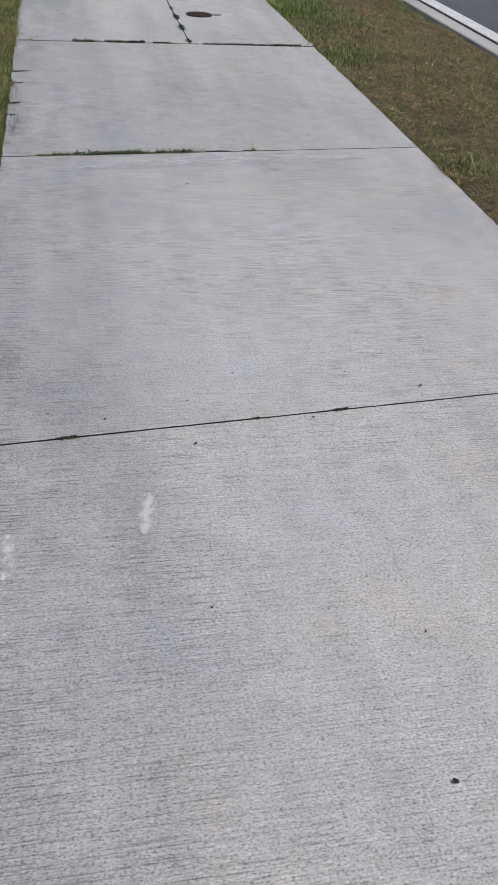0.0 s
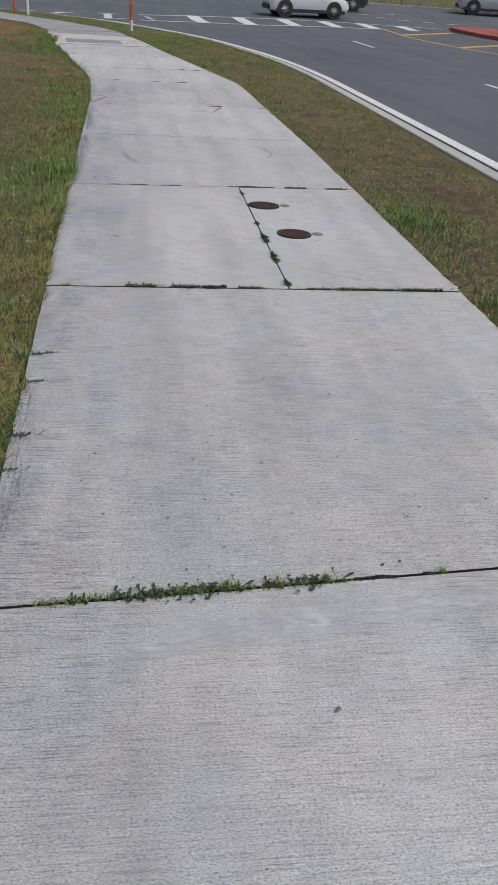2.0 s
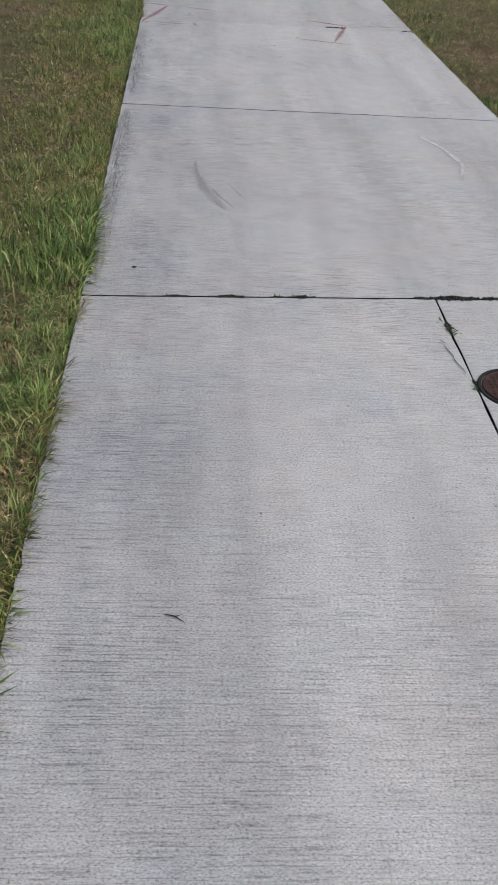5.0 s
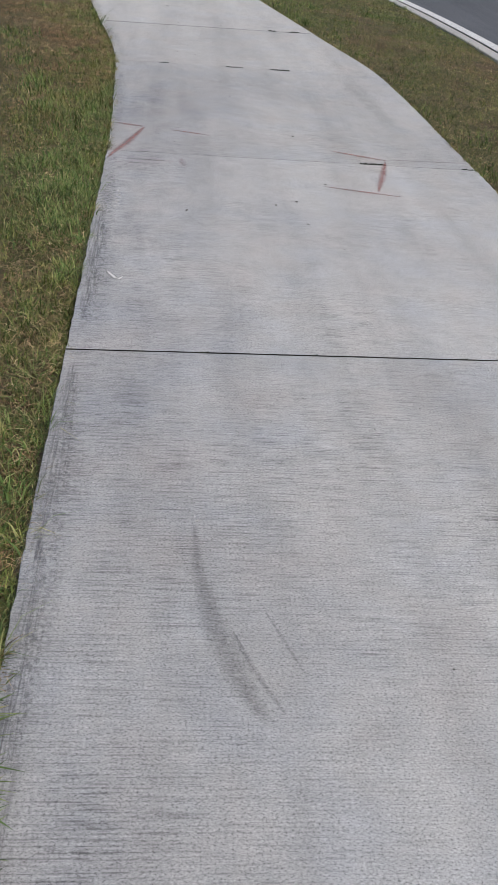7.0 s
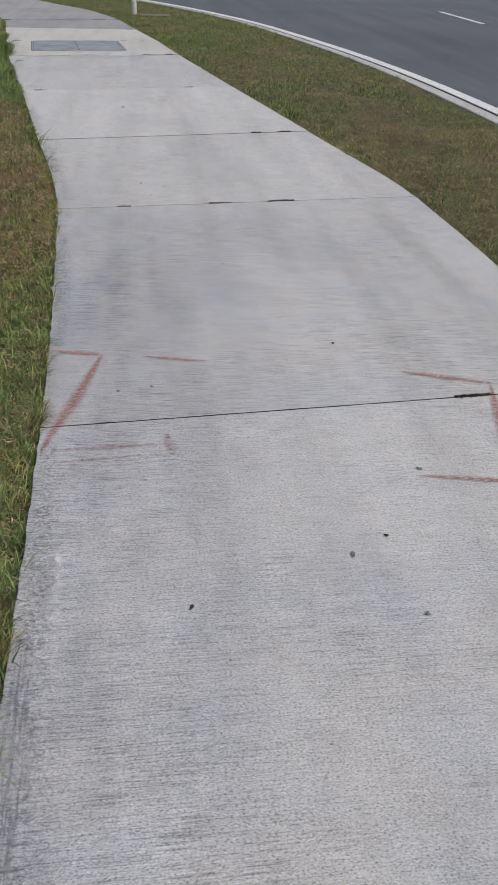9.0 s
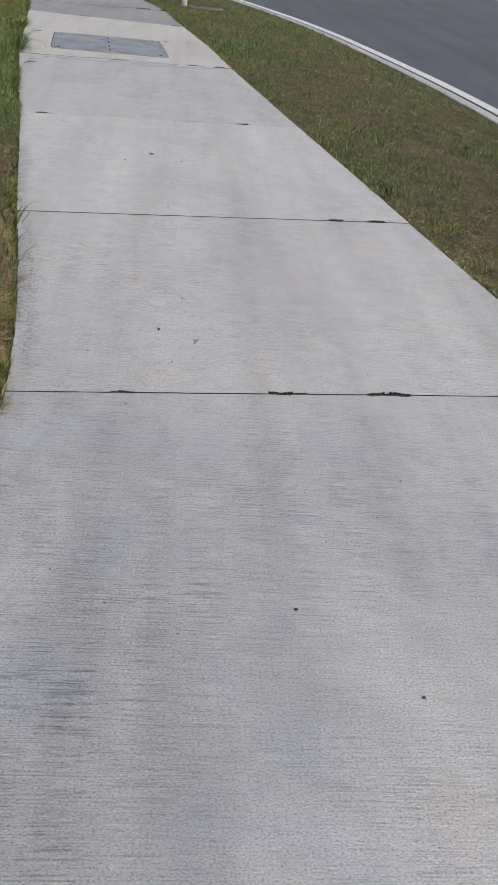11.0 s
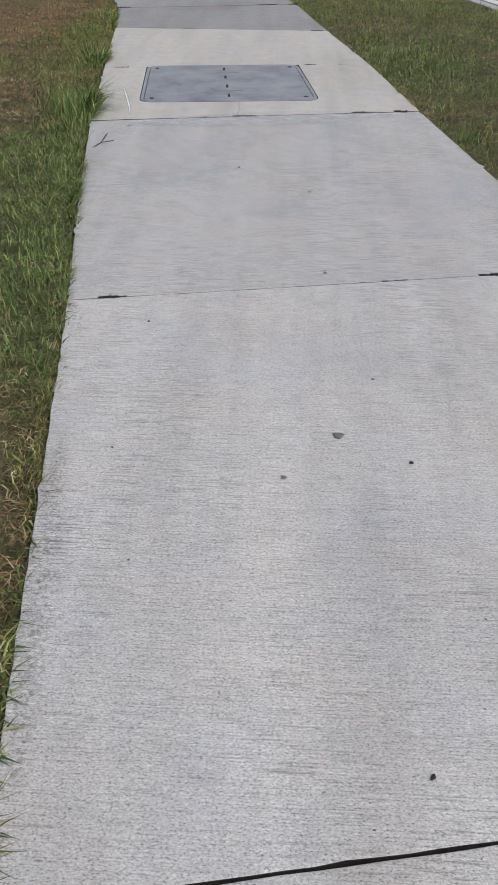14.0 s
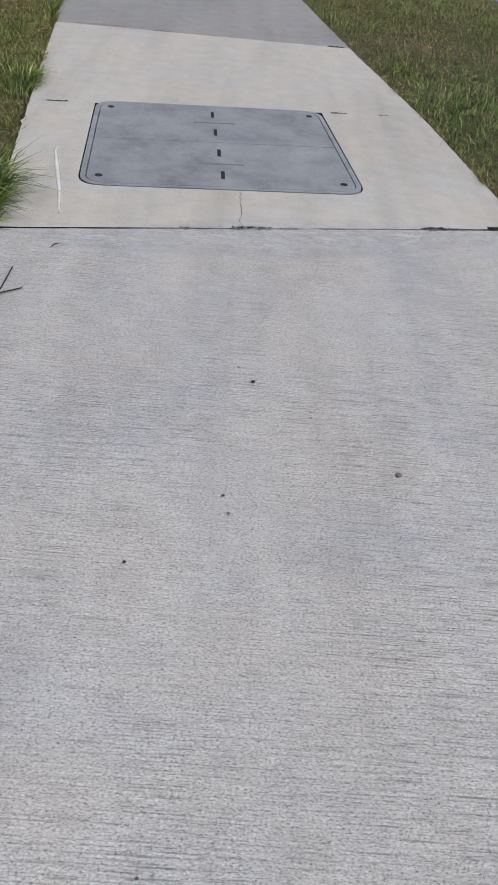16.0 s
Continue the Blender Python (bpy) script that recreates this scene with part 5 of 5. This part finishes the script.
def blades(name, x, y, tall, wide, lean, material, label, seed, aim=None):
    """Grass blades as one mesh: each a bent, tapering strip."""
    r = np.random.default_rng(seed)
    c = len(x)
    z0 = ground_z(x, y) - 0.006
    a = r.uniform(0, 2 * np.pi, c) if aim is None else aim + r.normal(0, 0.7, c)
    dx, dy = np.cos(a), np.sin(a)
    b = a + np.pi / 2 + r.normal(0, 0.5, c)
    wx, wy = np.cos(b) * wide / 2, np.sin(b) * wide / 2
    co = np.empty((c, 5, 3))
    for i, (f, w) in enumerate(((0.0, 1.0), (0.0, -1.0), (0.55, 0.75), (0.55, -0.75), (1.0, 0.0))):
        reach = lean * tall * f ** 1.7
        co[:, i, 0] = x + dx * reach + wx * w
        co[:, i, 1] = y + dy * reach + wy * w
        co[:, i, 2] = z0 + tall * f * np.sqrt(np.clip(1 - (0.75 * lean * f) ** 2, 0.08, 1))
    base = np.arange(c)[:, None] * 5
    me = bpy.data.meshes.new(name)
    me.vertices.add(c * 5)
    me.vertices.foreach_set("co", co.ravel())
    loops = np.concatenate([base + np.array([0, 1, 3, 2]), base + np.array([2, 3, 4])], 1)
    me.loops.add(c * 7)
    me.loops.foreach_set("vertex_index", loops.ravel())
    me.polygons.add(c * 2)
    starts = np.concatenate([np.arange(c)[:, None] * 7, np.arange(c)[:, None] * 7 + 4], 1)
    me.polygons.foreach_set("loop_start", starts.ravel())
    me.polygons.foreach_set("loop_total", np.tile([4, 3], c))
    me.update(calc_edges=True)
    me.materials.append(material)
    return tagged(new(name, me), label, "grass", kind="stuff")


g = np.random.default_rng(11)
LY, LXs = np.array([p[1] for p in LEFT]), np.array([p[0] for p in LEFT])
RY2, RXs = np.array([p[1] for p in RIGHT]), np.array([p[0] for p in RIGHT])
# candidates: off the left edge, thinning outwards; between the right edge and the kerb
N1, N2 = 430000, 300000
y1 = np.concatenate([g.uniform(-7.0, 22.0, int(N1 * 0.72)), g.uniform(20.0, 35.5, N1 - int(N1 * 0.72))])
x1 = np.interp(y1, LY, LXs) + 0.02 - np.abs(g.exponential(1.0, N1)) * np.where(y1 > 11, 1.1, 0.55)
y2 = np.concatenate([g.uniform(-5.0, 24.0, int(N2 * 0.8)), g.uniform(22.0, 35.5, N2 - int(N2 * 0.8))])
u2 = g.uniform(0, 1, N2)
x2 = np.interp(y2, RY2, RXs) - 0.015 + u2 * 3.2
x, y = np.concatenate([x1, x2]), np.concatenate([y1, y2])
onleft = np.arange(N1 + N2) < N1
sd = kerb_distance(x, y)
good = (sd > 0.02) & (x > -9.5)
lid = (np.abs(x + 0.45) < 0.36) & (np.abs(y - 24.25) < 0.27)
x, y, onleft, sd = x[good & ~lid], y[good & ~lid], onleft[good & ~lid], sd[good & ~lid]
le, re = np.interp(y, LY, LXs), np.interp(y, RY2, RXs)
e = np.where(onleft, le - x, x - re)                # distance from the path
dry = 0.75 * patch(x, y, 1.6, 3) + 0.45 * patch(x, y, 0.5, 4) + g.normal(0, 0.35, x.shape)
dry += np.where(onleft, np.clip((e - 0.35) * 1.1, -0.45, 0.75), 0.15 + 0.35 * np.sin(np.clip(e / np.maximum(e + sd, 0.1), 0, 1) * np.pi))
dry += np.where(onleft & (y > 19.5) & (e > 0.5), 0.5, 0.0) - np.where(onleft & (np.abs(y - 15.7) < 1.5) & (e < 1.3), 0.7, 0.0)
dry -= np.where(~onleft & (y > 14), np.clip((y - 14) * 0.06, 0, 0.6), 0.0) + np.where(~onleft & (y > 8), 0.25, 0.0)
dry -= np.where(onleft & (np.abs(y - 2.9) < 1.2) & (e < 0.7), 0.4, 0.0)
dry += np.where(onleft & (np.hypot((x + 2.7) / 0.9, (y - 13.0) / 1.3) < 1), 0.6, 0.0)
dry -= np.where(~onleft & (np.hypot((x - 1.35) / 0.5, (y - 1.7) / 1.1) < 1), 0.7, 0.0)
dry += np.where(onleft & (y > 9.5) & (y < 14) & (e > 0.3), 0.3, 0.0) - np.where(onleft & (y < 9.5), 0.6, 0.0) - np.where(~onleft & (y > 6), 0.3, 0.0)
far_up = 1 + np.clip((y - 14) / 16, 0, 1) * 0.5
hgt = g.gamma(5.0, 0.0068, x.shape) * (1 + 0.3 * patch(x, y, 0.8, 9)) + 0.008
hgt *= np.where(e < 0.12, 0.9, 1.0)
wid = g.uniform(0.0018, 0.0038, x.shape) * far_up
isdry = dry > np.where(onleft, 0.2, 0.4)
lush = (~isdry) & (((~onleft) & (np.hypot((x - 1.35) / 0.4, (y - 1.75) / 0.9) < 1)) | (onleft & (np.abs(y - 15.6) < 1.9) & (e < 0.9) & (dry < 0.0)) | (dry < -1.0)
                   | ((~onleft) & (np.hypot((x - 0.2) / 0.8, (y - 19.8) / 1.4) < 1) & (dry < 0.1)))
hgt[lush] *= 1.3
clump = patch(x, y, 0.17, 23) + g.normal(0, 0.25, x.shape)
hgt *= np.clip(0.8 + 0.55 * clump, 0.3, 1.45)
bald = patch(x, y, 0.7, 17) + g.normal(0, 0.3, x.shape) > 0.95
hgt[bald] *= 0.5
lean = np.clip(g.normal(1.0, 0.3, x.shape), 0.2, 1.32)
# keep blades at the very edge from lying far over the slabs
hgt = np.where(e < 0.0, np.minimum(hgt, 0.03), hgt)
a = ~isdry & ~lush
blades("grass", x[a], y[a], hgt[a], wid[a], lean[a], GRASS, "short olive green verge grass", 31)
blades("lush_grass", x[lush], y[lush], hgt[lush], wid[lush], lean[lush], LUSH, "bright green fresh grass patches", 32)
burnt = isdry & ((onleft & (y > 18.9) & (e > 0.25 + 0.25 * patch(x, y, 1.1, 61))) | (~onleft & (y > 20.6) & (np.abs(e - 0.7) < 0.45)) | (patch(x, y, 1.5, 62) > 0.75))
straw = isdry & ~burnt
blades("dry_grass", x[straw], y[straw], hgt[straw] * 0.7, wid[straw], np.clip(lean[straw] + 0.2, 0, 1.3), DRY, "dry straw-brown verge grass", 33)
blades("withered_grass", x[burnt], y[burnt], hgt[burnt] * 0.7, wid[burnt], np.clip(lean[burnt] + 0.2, 0, 1.3), WITHERED, "withered reddish brown verge grass", 36)
# tall ragged tufts that hang over the path edge
tx, ty, th = [], [], []
for cx, cy, cnt, tall, sp in ((-1.44, 2.85, 900, 0.14, 0.15), (-1.4, 1.7, 160, 0.09, 0.12), (-1.43, 0.8, 160, 0.09, 0.14), (-1.4, -0.6, 160, 0.08, 0.14), (-1.36, -1.6, 120, 0.09, 0.1), (-1.48, 3.9, 140, 0.08, 0.1),
                              (-2.85, 17.62, 500, 0.2, 0.12), (-3.0, 19.4, 400, 0.13, 0.12), (-2.9, 16.75, 300, 0.075, 0.2), (-2.5, 15.2, 350, 0.075, 0.25), (-2.6, 16.2, 350, 0.075, 0.22), (-2.35, 14.6, 80, 0.08, 0.12), (-1.93, 12.5, 160, 0.1, 0.12),
                              (-1.75, 11.6, 120, 0.09, 0.1), (-1.5, 6.3, 160, 0.08, 0.14), (-1.52, 8.6, 160, 0.08, 0.14), (1.14, 0.6, 160, 0.08, 0.1), (1.24, 1.6, 1900, 0.075, 0.16), (0.98, 9.2, 120, 0.07, 0.1),
                              (-0.2, 19.7, 900, 0.085, 0.3), (0.35, 14.6, 160, 0.09, 0.12), (-3.2, 21.6, 200, 0.11, 0.15), (-1.0, 22.2, 160, 0.1, 0.1), (-2.95, 19.2, 140, 0.1, 0.08)):
    tx.append(g.normal(cx, sp, cnt))
    ty.append(g.normal(cy, sp * 1.6, cnt))
    th.append(g.uniform(0.35, 1.0, cnt) * tall)
for _ in range(110):
    cy = g.uniform(-4.0, 21.0)
    cx = np.interp(cy, LY, LXs) - 0.08 - g.exponential(0.45) if g.random() < 0.65 else np.interp(cy, RY2, RXs) + 0.06 + g.exponential(0.3)
    cnt, sp = int(g.uniform(60, 180)), g.uniform(0.05, 0.12)
    tx.append(g.normal(cx, sp, cnt))
    ty.append(g.normal(cy, sp * 1.3, cnt))
    th.append(g.uniform(0.35, 1.0, cnt) * g.uniform(0.05, 0.09))
tx, ty, th = np.concatenate(tx), np.concatenate(ty), np.concatenate(th)
tl, tr = np.interp(ty, LY, LXs) + 0.005, np.interp(ty, RY2, RXs) - 0.005
okt = ((tx < tl) | (tx > tr)) & (kerb_distance(tx, ty) > 0.03)
tx, ty, th = tx[okt], ty[okt], th[okt]
blades("tall_grass", tx, ty, th, g.uniform(0.004, 0.008, tx.shape), np.clip(g.normal(0.7, 0.3, tx.shape), 0.1, 1.2), LUSH, "tall ragged green grass along the path edge", 34)
# fringe that leans over the slab edges, in uneven runs
fy = g.uniform(-6.5, 33.0, 60000)
left_side = g.random(60000) < 0.6
fx0 = np.where(left_side, np.interp(fy, LY, LXs) - np.abs(g.normal(0, 0.03, fy.shape)) + 0.006, np.interp(fy, RY2, RXs) + np.abs(g.normal(0, 0.03, fy.shape)) - 0.004)
run = patch(np.where(left_side, 0.0, 9.0) + 0 * fy, fy, 0.55, 41) + 0.6 * patch(np.where(left_side, 3.0, 7.0) + 0 * fy, fy, 0.17, 42)
thick = run + g.normal(0, 0.25, fy.shape) + np.where(left_side, 0.25, -0.1)
keep_f = thick > 0.15
fy, fx0, left_side, thick = fy[keep_f], fx0[keep_f], left_side[keep_f], thick[keep_f]
aim_f = np.where(left_side, 0.0, np.pi) + g.normal(0, 0.5, fy.shape)
tall_f = g.uniform(0.02, 0.055, fy.shape) * (0.7 + 0.5 * np.clip(thick, 0, 1.6))
young = g.random(fy.shape) < 0.6
for pick, mat_f, nm, lab, sd_f in ((young, GRASS, "edge_grass", "olive grass fringe creeping over the slab edges", 51), (~young, DRY, "edge_thatch", "dry grass fringe creeping over the slab edges", 52)):
    blades(nm, fx0[pick], fy[pick], tall_f[pick], g.uniform(0.002, 0.0045, int(pick.sum())), np.clip(g.normal(0.95, 0.25, int(pick.sum())), 0.3, 1.3), mat_f, lab, sd_f, aim_f[pick])

# long blades that hang over the left slab edge
hy, hh = [], []
for cy, sp, cnt, tall in ((17.62, 0.06, 170, 0.32), (17.5, 0.16, 160, 0.2), (19.35, 0.08, 160, 0.16), (15.0, 0.6, 130, 0.085), (16.1, 0.5, 150, 0.085), (2.85, 0.22, 300, 0.11), (0.9, 0.3, 100, 0.08), (-1.6, 0.25, 90, 0.07), (11.95, 0.05, 9, 0.24), (11.3, 0.06, 6, 0.22), (16.2, 0.1, 6, 0.2), (12.5, 0.35, 140, 0.09), (21.6, 0.3, 160, 0.12)):
    hy.append(g.normal(cy, sp, cnt))
    hh.append(g.uniform(0.3, 1.0, cnt) * tall)
hy, hh = np.concatenate(hy), np.concatenate(hh)
hx = np.interp(hy, LY, LXs) - np.abs(g.normal(0.0, 0.035, hy.shape)) - 0.004
blades("overhanging_grass", hx, hy, hh, g.uniform(0.005, 0.011, hy.shape), np.clip(g.normal(1.0, 0.18, hy.shape), 0.5, 1.25), LUSH, "long green grass blades hanging over the slab edge", 71, g.normal(-0.15, 0.45, hy.shape))

# dead strands lying matted between the blades
def strands(name, x, y, long, wide, material, label, seed):
    """Flat dead grass strands as one mesh: each a narrow bent strip lying on the ground."""
    r = np.random.default_rng(seed)
    c = len(x)
    a = r.uniform(0, 2 * np.pi, c)
    dx, dy = np.cos(a), np.sin(a)
    z0 = ground_z(x, y) + r.uniform(0.001, 0.014, c)
    co = np.empty((c, 4, 3))
    bend = r.normal(0, 0.18, c)
    for i, (f, w) in enumerate(((-0.5, 0.0), (0.0, 0.5), (0.5, 0.0), (0.0, -0.5))):
        side_off = w * wide + (bend * long if f == 0 else 0)
        co[:, i, 0] = x + dx * long * f - dy * side_off
        co[:, i, 1] = y + dy * long * f + dx * side_off
        co[:, i, 2] = z0 + (0.006 if f == 0 else 0.0) + r.normal(0, 0.003, c) * (f != 0)
    me = bpy.data.meshes.new(name)
    me.vertices.add(c * 4)
    me.vertices.foreach_set("co", co.ravel())
    me.loops.add(c * 4)
    me.loops.foreach_set("vertex_index", np.arange(c * 4))
    me.polygons.add(c)
    me.polygons.foreach_set("loop_start", np.arange(c) * 4)
    me.polygons.foreach_set("loop_total", np.full(c, 4))
    me.update(calc_edges=True)
    me.materials.append(material)
    return tagged(new(name, me), label, "grass", kind="stuff")


N3 = 300000
onl = g.random(N3) < 0.55
sy = np.where(onl, np.where(g.random(N3) < 0.6, g.uniform(-3.5, 13.0, N3), g.uniform(12.0, 26.0, N3)), g.uniform(-4.0, 26.0, N3))
sx = np.where(onl, np.interp(sy, LY, LXs) - 0.03 - np.where(sy > 12, g.uniform(0, 3.6, N3), g.exponential(0.5, N3)), np.interp(sy, RY2, RXs) + 0.03 + g.uniform(0, 1, N3) ** 1.1 * 2.6)
fresh = (~onl & (sy > 13)) | (onl & (sy < 9.5) & (g.random(N3) < 0.6)) | (onl & (np.abs(sy - 15.8) < 1.7) & (np.interp(sy, LY, LXs) - sx < 1.3))
ks = (kerb_distance(sx, sy) > 0.05) & (~fresh | (g.random(N3) < 0.25))
sx, sy, onl = sx[ks], sy[ks], onl[ks]
tone = patch(sx, sy, 1.2, 81) + g.normal(0, 0.5, sx.shape) + np.where(onl & (sy > 18.5), 0.1, -0.25)
slong = g.uniform(0.025, 0.085, sx.shape)
swide = g.uniform(0.0016, 0.0036, sx.shape) * (1 + np.clip((sy - 10) / 14, 0, 1) * 0.6)
for pick, mat_f, nm, lab, sd_f in ((tone < 0.35, DRY, "straw_thatch", "pale dead grass strands matted over the soil", 91), (tone >= 0.35, WITHERED, "brown_thatch", "reddish brown dead grass strands matted over the soil", 92)):
    strands(nm, sx[pick], sy[pick], slong[pick], swide[pick], mat_f, lab, sd_f)
